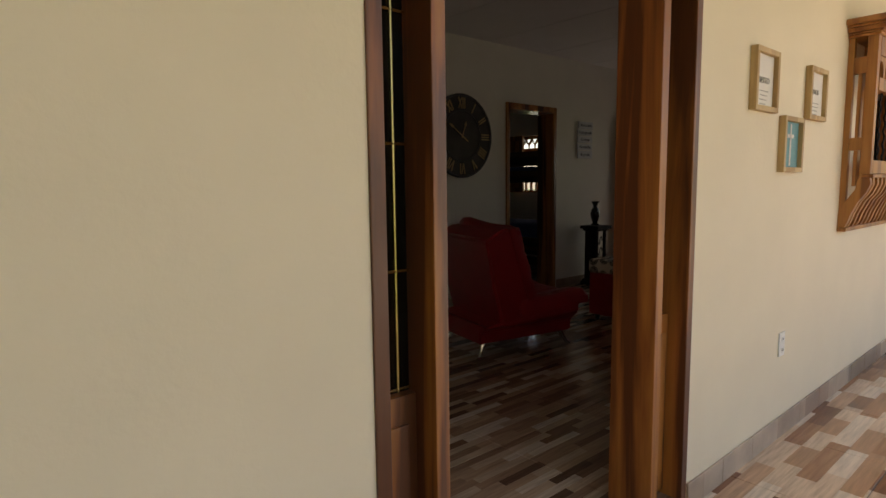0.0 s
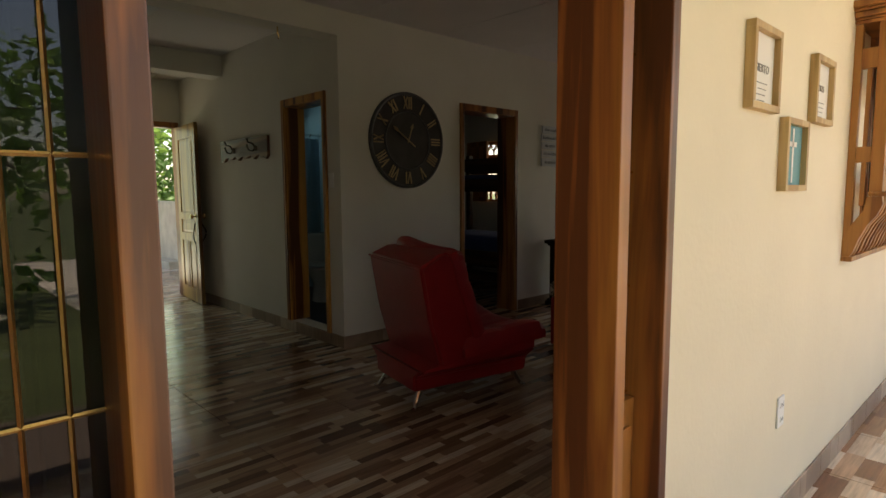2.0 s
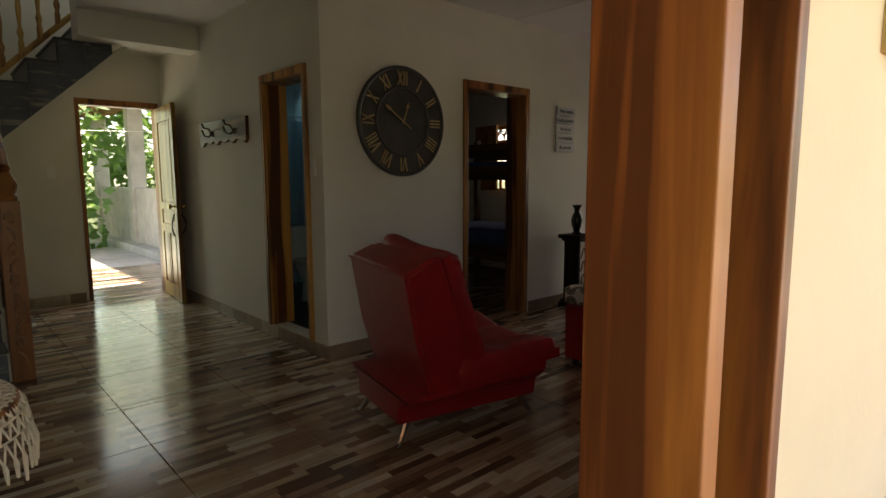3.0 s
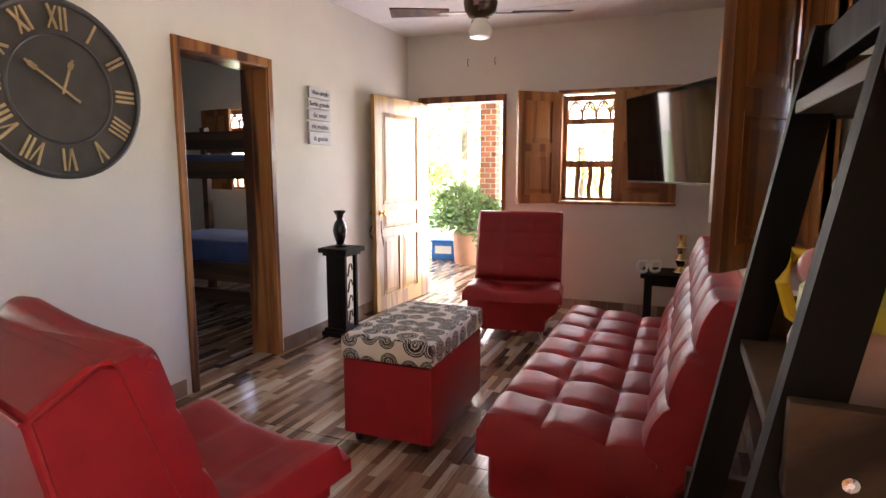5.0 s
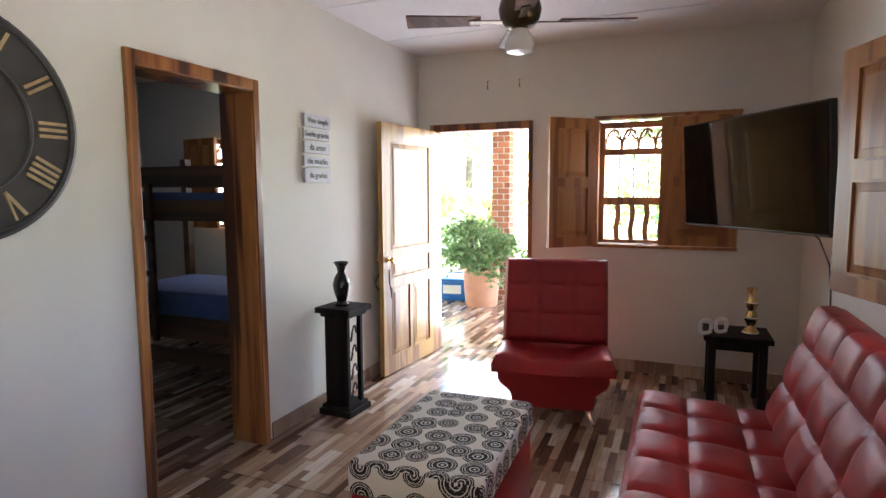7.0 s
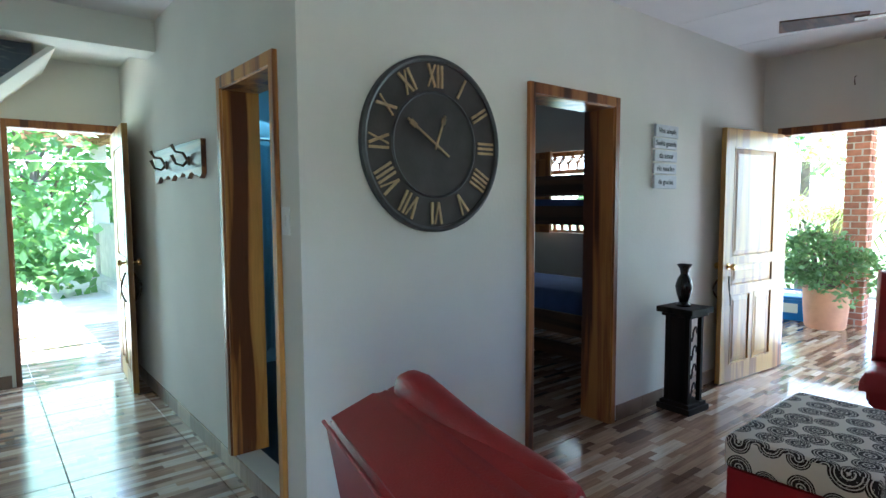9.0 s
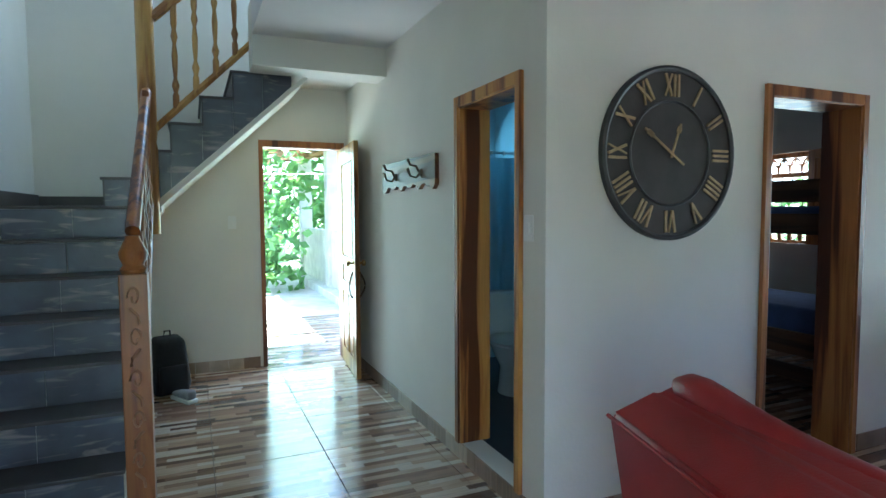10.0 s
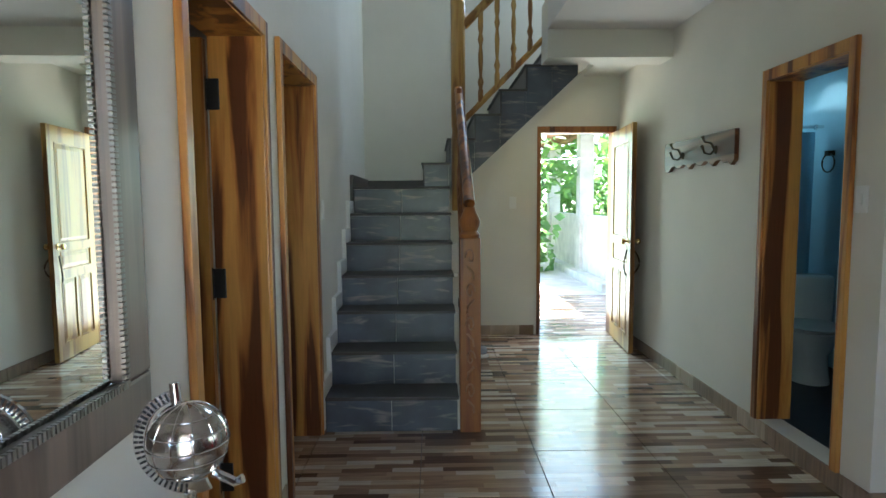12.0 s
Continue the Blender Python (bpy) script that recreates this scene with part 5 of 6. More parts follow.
for r0, r1, z0, z1 in ((0.198, 0.232, 0.005, 0.005), (0.232, 0.268, 0.005, 0.005), (0.268, 0.30, 0.005, 0.005), (0.30, 0.325, 0.005, -0.03), (0.325, 0.333, -0.03, -0.075)):
    for i in range(n):
        a, b = 2 * math.pi * i / n, 2 * math.pi * (i + 0.5) / n
        c = 2 * math.pi * (i + 1) / n
        for s, e_ in ((a, b), (c, b)):
            tube(bm, [(r0 * math.cos(s), r0 * math.sin(s), z0), (r1 * math.cos(e_), r1 * math.sin(e_), z1)], 0.0032, 4)
    tube(bm, [(r1 * math.cos(2 * math.pi * i / n), r1 * math.sin(2 * math.pi * i / n), z1) for i in range(n)], 0.004, 4, True)
part("lace", bm, M_THREAD, cl, "open lace border")
bm = bmesh.new()
rnd = random.Random(4)
for i in range(n):
    a = 2 * math.pi * i / n
    b = 2 * math.pi * (i + 0.5) / n
    for s, z in ((a, -0.13), (2 * b - a, -0.13)):
        tube(bm, [(0.333 * math.cos(s), 0.333 * math.sin(s), -0.075), (0.34 * math.cos(b), 0.34 * math.sin(b), z)], 0.003, 4)
    ln = rnd.uniform(0.05, 0.10)
    tube(bm, [(0.34 * math.cos(b), 0.34 * math.sin(b), -0.125), (0.343 * math.cos(b) , 0.343 * math.sin(b), -0.14), (0.34 * math.cos(b + 0.02), 0.34 * math.sin(b + 0.02), -0.13 - ln)], [0.004, 0.007, 0.004], 5)
part("fringe", bm, M_THREAD, cl, "knotted hanging fringe")

gl = thing("globe_ornament", (1.055, 3.02, TZ + 0.007), "chrome desk globe with a lettered meridian ring", "globe")
GZ = 0.235
bm = bmesh.new()
lathe(bm, [(0.06, 0), (0.055, 0.01), (0.02, 0.02), (0.012, 0.04), (0.018, 0.06), (0.010, 0.09), (0.012, GZ - 0.098)], 24)
part("stand", bm, M_METAL, gl, smooth=True)
bm = bmesh.new()
bmesh.ops.create_uvsphere(bm, u_segments=40, v_segments=24, radius=0.073, matrix=pose(0, 0, GZ))
sph = part("sphere", bm, mat("etched_chrome", (0.66, 0.64, 0.62), 0.2, metal=1.0, var=0.4, scale=24, bump=0.3, bump_scale=26), gl, "etched chrome sphere", True)
bm = bmesh.new()
for k in range(6):
    a0 = k * math.pi / 6
    tube(bm, [(0.0735 * math.cos(a0) * math.cos(b), 0.0735 * math.sin(a0) * math.cos(b), GZ + 0.0735 * math.sin(b)) for b in [j * math.pi / 14 for j in range(28)]], 0.0012, 4, True)
for la in (-45, -20, 0, 20, 45):
    r = 0.0738 * math.cos(radians(la))
    tube(bm, [(r * math.cos(b), r * math.sin(b), GZ + 0.0738 * math.sin(radians(la))) for b in [j * math.pi / 14 for j in range(28)]], 0.0012, 4, True)
part("graticule", bm, M_METAL, sph, "raised grid lines", True)
band = [radians(105) + k * math.pi / 22 for k in range(24)]
bm = bmesh.new()
quad = [[bm.verts.new((r * math.cos(a), y, GZ + r * math.sin(a))) for r, y in ((0.080, -0.004), (0.102, -0.004), (0.102, 0.004), (0.080, 0.004))] for a in band]
for a, b in zip(quad, quad[1:]):
    for i in range(4):
        bm.faces.new((a[i], a[(i + 1) % 4], b[(i + 1) % 4], b[i]))
bm.faces.new(quad[0])
bm.faces.new(list(reversed(quad[-1])))
bmesh.ops.recalc_face_normals(bm, faces=bm.faces[:])
tube(bm, [(-0.022, 0, GZ + 0.112), (-0.019, 0, GZ + 0.070)], 0.009, 10)
tube(bm, [(0.045, 0, GZ - 0.062), (0.085, 0, GZ - 0.082), (0.10, 0, GZ - 0.075)], 0.009, 8)
ring_ob = part("meridian_ring", bm, M_METAL, gl, smooth=True)
bm = bmesh.new()
for k in range(26):
    a = radians(112) + k * radians(6.2)
    for dr in (-0.005, 0.005) if k % 3 else (0.0,):
        box(bm, -0.0022, 0.0022, -0.0006, 0.0006, -0.004 if dr else -0.008, 0.004 if dr else 0.008, 0, 1, pose((0.091 + dr) * math.cos(a), -0.0045, GZ + (0.091 + dr) * math.sin(a)) @ Matrix.Rotation(math.pi / 2 - a, 4, "Y"))
mk = part("engraving", bm, M_BLACK, ring_ob, "dark engraved marks round the ring")
bw = thing("silver_bowl", (1.25, 2.95, TZ + 0.007), "shiny silver footed bowl with handles", "bowl")
bm = bmesh.new()
lathe(bm, [(0.05, 0), (0.045, 0.012), (0.02, 0.02), (0.02, 0.03), (0.07, 0.045), (0.10, 0.075), (0.097, 0.077), (0.06, 0.055), (0.01, 0.045)], 28)
part("bowl", bm, M_METAL, bw, smooth=True)
for s in (-1, 1):
    bm = bmesh.new()
    tube(bm, [(s * 0.095, -0.02, 0.07), (s * 0.125, -0.02, 0.085), (s * 0.135, 0.01, 0.085), (s * 0.12, 0.03, 0.08), (s * 0.095, 0.03, 0.07)], 0.006, 8)
    part("handle", bm, M_METAL, bw, smooth=True)

# coat rack
rk = thing("coat_rack", (B - 0.002, 6.03, 1.70), "wooden wall coat rack with bronze double hooks", "coat rack")
bm = bmesh.new()
prof = [(-0.53, 0.11), (0.53, 0.11), (0.53, -0.08), (0.49, -0.11)] + [(0.45 - k * 0.05, -0.105 + 0.04 * abs(math.sin(k * 0.9))) for k in range(19)] + [(-0.49, -0.11), (-0.53, -0.08)]
prism(bm, prof, -0.028, 0)
bmesh.ops.transform(bm, matrix=Matrix(((0, 1, 0, 0), (1, 0, 0, 0), (0, 0, 1, 0), (0, 0, 0, 1))), verts=bm.verts[:])
bmesh.ops.recalc_face_normals(bm, faces=bm.faces[:])
part("board", bm, wood("rack_board", (0.26, 0.115, 0.05), (0.19, 0.075, 0.03), (0.10, 0.035, 0.016), rough=0.34, axis=1, coat=0.08, spec=0.3), rk)
for y in (-0.29, 0.21):
    bm = bmesh.new()
    lathe(bm, [(0.03, 0), (0.026, 0.008), (0.012, 0.012)], 16, pose(-0.028, y, 0.0, 0, -90))
    for s, q in ((1, 0.05), (-1, 0.035)):
        tube(bm, [(-0.035, y, 0.0), (-0.06, y, -0.045 * s if s < 0 else -0.03), (-0.10, y, -0.02 if s > 0 else 0.05), (-0.12, y, 0.03 if s > 0 else 0.09)], [0.009, 0.008, 0.007, 0.011], 8)
    part("double_hook", bm, M_BRONZE, rk, "curled bronze double hook", True)


def switch_plate(at, turn, label, cat="light switch", tall=True):
    th = thing("light_switch" if cat == "light switch" else "wall_outlet", at, label, cat, turn=turn)
    bm = bmesh.new()
    box(bm, -0.036, 0.036, -0.008, 0, -0.06, 0.06, 0.004, 2)
    part("plate", bm, M_WHITE, th)
    if cat == "light switch":
        part("rocker", boxes((-0.012, 0.012, -0.014, -0.008, -0.025, 0.025)), M_WHITE, th)
    else:
        for z in (-0.028, 0.028):
            part("socket", boxes((-0.014, 0.014, -0.0105, -0.008, z - 0.012, z + 0.012)), M_WHITE, th)
            part("slots", boxes((-0.008, -0.005, -0.0112, -0.0105, z - 0.006, z + 0.006), (0.005, 0.008, -0.0112, -0.0105, z - 0.006, z + 0.006), bevel=0), M_BLACK, th)


switch_plate((B, 4.46, 1.37), -90, "white plastic light switch beside the bathroom door")
switch_plate((L, 5.51, 1.33), 90, "white plastic light switch beside the stairs")
switch_plate((2.33, N, 1.36), 0, "white plastic light switch beside the back door")
switch_plate((3.245, S0, 0.43), 0, "white double power outlet on the cream wall", "power outlet")
switch_plate((6.40, S0, 0.45), 0, "white double power outlet on the cream wall", "power outlet")

bag = thing("backpack", (1.79, 7.30, 0), "black fabric backpack standing against the wall", "backpack", turn=20)
M_CLOTH = mat("black_fabric", (0.012, 0.012, 0.014), 0.85, var=0.3, scale=30, bump=0.4)
bm = bmesh.new()
box(bm, -0.15, 0.15, -0.10, 0.10, 0.0, 0.46, 0.07, 4)
for v in bm.verts:
    v.co.x *= 1 - 0.9 * max(0, v.co.z - 0.15)
    v.co += 0.02 * noise.noise_vector(v.co * 7)
part("body", bm, M_CLOTH, bag, smooth=True)
bm = bmesh.new()
box(bm, -0.11, 0.11, -0.15, -0.08, 0.02, 0.24, 0.03, 3)
part("pocket", bm, M_CLOTH, bag, smooth=True)
bm = bmesh.new()
tube(bm, [(-0.03, 0.02, 0.44), (-0.02, 0.02, 0.50), (0.02, 0.02, 0.50), (0.03, 0.02, 0.44)], 0.008, 6)
part("strap", bm, M_CLOTH, bag)
shoe = thing("shoe", (1.90, 7.02, 0), "grey and white sports shoe on the floor", "shoe", turn=30)
bm = bmesh.new()
box(bm, -0.045, 0.045, -0.13, 0.13, 0.0, 0.03, 0.012, 2)
part("sole", bm, M_WHITE, shoe, "white sole", True)
bm = bmesh.new()
box(bm, -0.04, 0.04, -0.12, 0.12, 0.025, 0.10, 0.03, 3)
for v in bm.verts:
    if v.co.y > 0.0:
        v.co.z -= max(0, v.co.z - 0.03) * v.co.y / 0.12 * 0.6
part("upper", bm, mat("grey_mesh_fabric", (0.25, 0.26, 0.28), 0.8, var=0.2, scale=40), shoe, smooth=True)
bm = bmesh.new()
tube(bm, [(2.95, 4.42, 2.49), (2.95, 4.42, 2.44), (2.96, 4.42, 2.42), (2.95, 4.41, 2.40)], 0.006, 6)
tagged(part("wire_end", bm, M_BRASS), "short bare wire hanging from the ceiling beam", "wire")

# ---- pictures on the outer wall ----
M_PAPER = mat("white_paper", (0.74, 0.72, 0.68), 0.8, var=0.02)
M_GREYINK = mat("grey_ink", (0.28, 0.27, 0.25), 0.7)
M_TEALP = mat("teal_print", (0.12, 0.30, 0.33), 0.6, var=0.1)


def picture(x, z0, z1, w, label, teal, words):
    th = thing("picture_frame", (x, S0, (z0 + z1) / 2), label, "picture frame", "three frames on the cream wall")
    h = (z1 - z0) / 2
    part("frame", boxes((-w / 2, w / 2, -0.03, 0, -h, -h + 0.022), (-w / 2, w / 2, -0.03, 0, h - 0.022, h), (-w / 2, -w / 2 + 0.022, -0.03, 0, -h + 0.022, h - 0.022), (w / 2 - 0.022, w / 2, -0.03, 0, -h + 0.022, h - 0.022), bevel=0.002), M_PINE, th, "pale pine frame")
    pr = part("print", boxes((-w / 2 + 0.022, w / 2 - 0.022, -0.010, -0.002, -h + 0.022, h - 0.022), bevel=0), M_TEALP if teal else M_PAPER, th)
    if teal:
        part("cross", boxes((-0.008, 0.008, -0.0115, -0.0102, -h + 0.03, h * 0.75), (-0.04, 0.04, -0.0115, -0.0102, h * 0.25, h * 0.38), bevel=0), M_PAPER, pr, "white cross")
    for body, z, s in words:
        lettering("lettering", body, s, pose(0, -0.0112, z, 90), M_GREYINK, pr)
    if not teal:
        bm = bmesh.new()
        for k in range(4):
            box(bm, -0.045 + 0.01 * (k % 2), 0.05 - 0.008 * k, -0.0112, -0.0102, -0.045 - k * 0.018, -0.042 - k * 0.018)
        part("small_print", bm, M_GREYINK, pr)


picture(2.85, 1.53, 1.79, 0.25, "pine-framed white print with grey lettering", False, [("SIERTO", 0.0, 0.036)])
picture(3.20, 1.275, 1.53, 0.25, "pine-framed teal print with a white cross", True, [])
picture(3.515, 1.535, 1.79, 0.25, "pine-framed white print with grey lettering", False, [("DIOS", 0.01, 0.036)])

# ---- bedroom with the bunk bed ----
M_BUNK = wood("dark_bunk_timber", (0.13, 0.06, 0.025), (0.09, 0.04, 0.018), (0.05, 0.022, 0.01), axis=1, rough=0.5, coat=0.0)
M_SHEET = mat("blue_sheet", (0.06, 0.09, 0.22), 0.9, var=0.25, scale=8, bump=0.5, bump_scale=12)
bk = thing("bunk_bed", (6.25, 4.62, 0), "dark wooden bunk bed with a ladder", "bunk bed")
for x in (0, 0.95):
    for y in (0, 1.95):
        part("post", boxes((x, x + 0.07, y, y + 0.07, 0, 1.80)), M_BUNK, bk)
for z0, z1 in ((0.12, 0.24), (0.32, 0.50), (1.26, 1.42), (1.52, 1.68)):
    for x in (0.015, 0.965):
        part("side_board", boxes((x, x + 0.035, 0.07, 1.95, z0, z1)), M_BUNK, bk)
for z in (0.40, 1.32):
    for k in range(9):
        part("slat", boxes((0.05, 0.965, 0.12 + k * 0.21, 0.20 + k * 0.21, z, z + 0.02)), M_BUNK, bk)
part("ladder_rail", boxes((-0.04, -0.005, 1.30, 1.35, 0.30, 1.55)), M_BUNK, bk)
part("ladder_rail", boxes((-0.04, -0.005, 1.62, 1.67, 0.30, 1.55)), M_BUNK, bk)
for z in (0.55, 0.82, 1.10, 1.38):
    part("rung", boxes((-0.035, -0.01, 1.35, 1.62, z, z + 0.04)), M_BUNK, bk)
for z in (0.422, 1.342):
    bm = bmesh.new()
    box(bm, 0.06, 0.96, 0.08, 1.94, z, z + (0.26 if z < 1 else 0.14), 0.05, 3)
    for v in bm.verts:
        v.co.z += 0.012 * noise.noise(v.co * 5)
    mt = part("mattress", bm, M_SHEET, None, smooth=True)
    mt.location = (6.25, 4.62, 0)
    tagged(mt, "mattress with a crumpled dark blue sheet on the bunk", "mattress")
shutter("shutter_bedroom", (F - 0.03, 6.10, 1.10), 250, 0.5, 0.95, "panelled timber shutter of the bedroom window")
shutter("shutter_bedroom_left", (F - 0.03, 7.12, 1.10), 262, 0.5, 0.95, "panelled timber shutter of the bedroom window")
grille("window_bedroom", (F + 0.10, 6.1, 1.10), 90, 1.0, 0.95, "timber bedroom window grille with arched fretwork")

# ---- bathroom ----
M_CERAMIC = mat("white_ceramic", (0.72, 0.76, 0.78), 0.12, var=0.02)
slab("floor_bath", B + 0.13, 4.62, C + 0.13, 7.0, -0.012, 0.06, mat("dark_bath_floor", (0.03, 0.035, 0.05), 0.4, var=0.2), "dark tiled bathroom floor", "floor")
wc = thing("toilet", (4.25, 6.02, 0.06), "white ceramic toilet with a cistern", "toilet", turn=-20)
bm = bmesh.new()
lathe(bm, [(0.13, 0), (0.12, 0.06), (0.11, 0.2), (0.17, 0.32), (0.19, 0.38), (0.175, 0.39)], 24, Matrix.Diagonal((1, 1.25, 1, 1)))
part("bowl", bm, M_CERAMIC, wc, smooth=True)
bm = bmesh.new()
lathe(bm, [(0.195, 0.392), (0.20, 0.41), (0.12, 0.412)], 24, Matrix.Diagonal((1, 1.25, 1, 1)))
part("seat", bm, M_CERAMIC, wc, smooth=True)
bm = bmesh.new()
box(bm, -0.2, 0.2, 0.22, 0.40, 0.36, 0.74, 0.03, 3)
part("cistern", bm, M_CERAMIC, wc, smooth=True)
cu = thing("shower_curtain", (3.98, 6.5, 0), "pale blue shower curtain hanging in folds from a rod", "curtain")
bm = bmesh.new()
tube(bm, [(-0.42, 0, 1.94), (0.62, 0, 1.94)], 0.012, 10)
part("rod", bm, M_METAL, cu, smooth=True)
bm = bmesh.new()
rows = [[bm.verts.new((-0.38 + 0.95 * i / 60, 0.035 * math.sin(i * 0.75) * (0.5 + 0.5 * k), 1.90 - 1.6 * k)) for i in range(61)] for k in (0.0, 0.25, 0.5, 0.75, 1.0)]
for a, b in zip(rows, rows[1:]):
    for i in range(60):
        bm.faces.new((a[i], a[i + 1], b[i + 1], b[i]))
bmesh.ops.solidify(bm, geom=bm.faces[:], thickness=0.003)
part("curtain", bm, mat("blue_curtain_cloth", (0.35, 0.50, 0.60), 0.7, var=0.08), cu, smooth=True)
for k in range(9):
    bm = bmesh.new()
    tube(bm, [(-0.36 + k * 0.115, 0.018 * math.cos(a), 1.935 + 0.022 * math.sin(a)) for a in [j * math.pi / 5 for j in range(10)]], 0.003, 5, True)
    part("ring", bm, M_METAL, cu)
sh = thing("shower", (4.05, 6.99, 2.05), "chrome shower arm and head on the tiled wall", "shower")
bm = bmesh.new()
tube(bm, [(0, 0, 0), (0, -0.1, 0.03), (0, -0.2, 0.0)], 0.011, 8)
part("arm", bm, M_METAL, sh, smooth=True)
bm = bmesh.new()
lathe(bm, [(0.05, -0.06), (0.05, -0.045), (0.015, 0.0)], 16, pose(0, -0.2, 0))
part("head", bm, M_METAL, sh, smooth=True)
tr = thing("towel_ring", (4.61, 6.38, 1.72), "dark metal towel ring on the tiled wall", "towel ring")
bm = bmesh.new()
tube(bm, [(-0.04, 0.07 * math.cos(a), -0.07 + 0.07 * math.sin(a)) for a in [k * math.pi / 10 for k in range(20)]], 0.006, 6, True)
part("ring", bm, M_BRONZE, tr, smooth=True)
bm = bmesh.new()
box(bm, -0.06, 0.0, -0.02, 0.02, -0.015, 0.025, 0.005)
part("bracket", bm, M_BRONZE, tr)

# ---- outside: columns of brick ----
BR_COLORS = mat("red_brick", (0.42, 0.17, 0.11), 0.85, var=0.3, scale=14, bump=0.5)
bn = BR_COLORS.node_tree
oi, hs = bn.nodes.new("ShaderNodeObjectInfo"), bn.nodes.new("ShaderNodeHueSaturation")
rm = bn.nodes.new("ShaderNodeMapRange")
rm.inputs[3].default_value, rm.inputs[4].default_value = 0.6, 1.25
bn.links.new(oi.outputs["Random"], rm.inputs[0])
bn.links.new(rm.outputs[0], hs.inputs["Value"])
src = bn.nodes["Principled BSDF"].inputs["Base Color"].links[0].from_socket
bn.links.new(src, hs.inputs["Color"])
bn.links.new(hs.outputs[0], bn.nodes["Principled BSDF"].inputs["Base Color"])
M_MORTAR = mat("mortar", (0.52, 0.48, 0.43), 0.95, var=0.15, bump=0.3)
bm = bmesh.new()
box(bm, -0.105, 0.105, -0.05, 0.05, -0.034, 0.034, 0.004, 1)
BRICK = mesh_of("brick", bm, BR_COLORS)


def brick_column(at, label):
    th = thing("brick_column", at, label, "column", "brick porch columns", kind="structure")
    th.scale = (0.74, 0.74, 1.0)
    part("core", boxes((-0.16, 0.16, -0.16, 0.16, 0, 2.64), bevel=0), M_MORTAR, th)
    for k in range(33):
        z = 0.04 + k * 0.079
        for q in range(4):
            ob = new("brick", BRICK)
            ob.parent = th
            s = 1 if k % 2 else -1
            ob.matrix_basis = pose(0, 0, z, 0, 0, 90 * q) @ pose(s * 0.058, -0.122, 0)
    return th


brick_column((10.75, 4.40, PORCH), "red brick porch column with pale mortar")
brick_column((10.85, 1.2, PORCH), "red brick porch column with pale mortar")
brick_column((11.3, -2.0, PORCH), "red brick porch column with pale mortar")


# ---- plants ----
def leaf_mat(name, c, var=0.45, trans=0.25):
    m = mat(name, c, 0.5, var=var, scale=3)
    b = m.node_tree.nodes["Principled BSDF"]
    nt = m.node_tree
    out = nt.nodes["Material Output"]
    tr_, mx_ = nt.nodes.new("ShaderNodeBsdfTranslucent"), nt.nodes.new("ShaderNodeMixShader")
    tr_.inputs[0].default_value = (c[0] * 2.2, c[1] * 2.0, c[2] * 1.2, 1)
    mx_.inputs[0].default_value = trans
    nt.links.new(b.outputs[0], mx_.inputs[1])
    nt.links.new(tr_.outputs[0], mx_.inputs[2])
    nt.links.new(mx_.outputs[0], out.inputs[0])
    return m


M_LEAF = leaf_mat("broad_leaf", (0.12, 0.23, 0.085), trans=0.35)
M_LEAF2 = leaf_mat("shrub_leaf", (0.13, 0.22, 0.10), trans=0.3)
M_PALM = leaf_mat("palm_frond", (0.14, 0.17, 0.04), 0.5, 0.35)
M_BARK = mat("bark", (0.16, 0.12, 0.09), 0.95, var=0.4, scale=12, bump=0.8, bump_scale=20)


def leaves(verts, faces, rnd, centre, radius, count, size, squash=0.8):
    """Folded pointed leaves scattered in a clump."""
    for _ in range(count):
        d = Vector((rnd.gauss(0, 1), rnd.gauss(0, 1), rnd.gauss(0, 1) * squash)).normalized()
        p = Vector(centre) + d * radius * rnd.random() ** 0.45
        a = Vector((rnd.gauss(0, 1), rnd.gauss(0, 1), rnd.gauss(-0.3, 0.6))).normalized()
        b = a.cross(Vector((rnd.gauss(0, 1), rnd.gauss(0, 1), rnd.gauss(0, 1)))).normalized()
        c = a.cross(b)
        s = size * rnd.uniform(0.6, 1.3)
        i = len(verts)
        verts += [tuple(p), tuple(p + a * s * 0.5 + b * s * 0.28 + c * s * 0.06), tuple(p + a * s), tuple(p + a * s * 0.5 - b * s * 0.28 + c * s * 0.06)]
        faces += [(i, i + 1, i + 2), (i, i + 2, i + 3)]


def from_lists(name, verts, faces, material, parent, label=""):
    me = bpy.data.meshes.new(name)
    me.from_pydata(verts, [], faces)
    me.materials.append(material)
    ob = new(name, me)
    ob.parent = parent
    if label:
        ob["label"] = label
    return ob


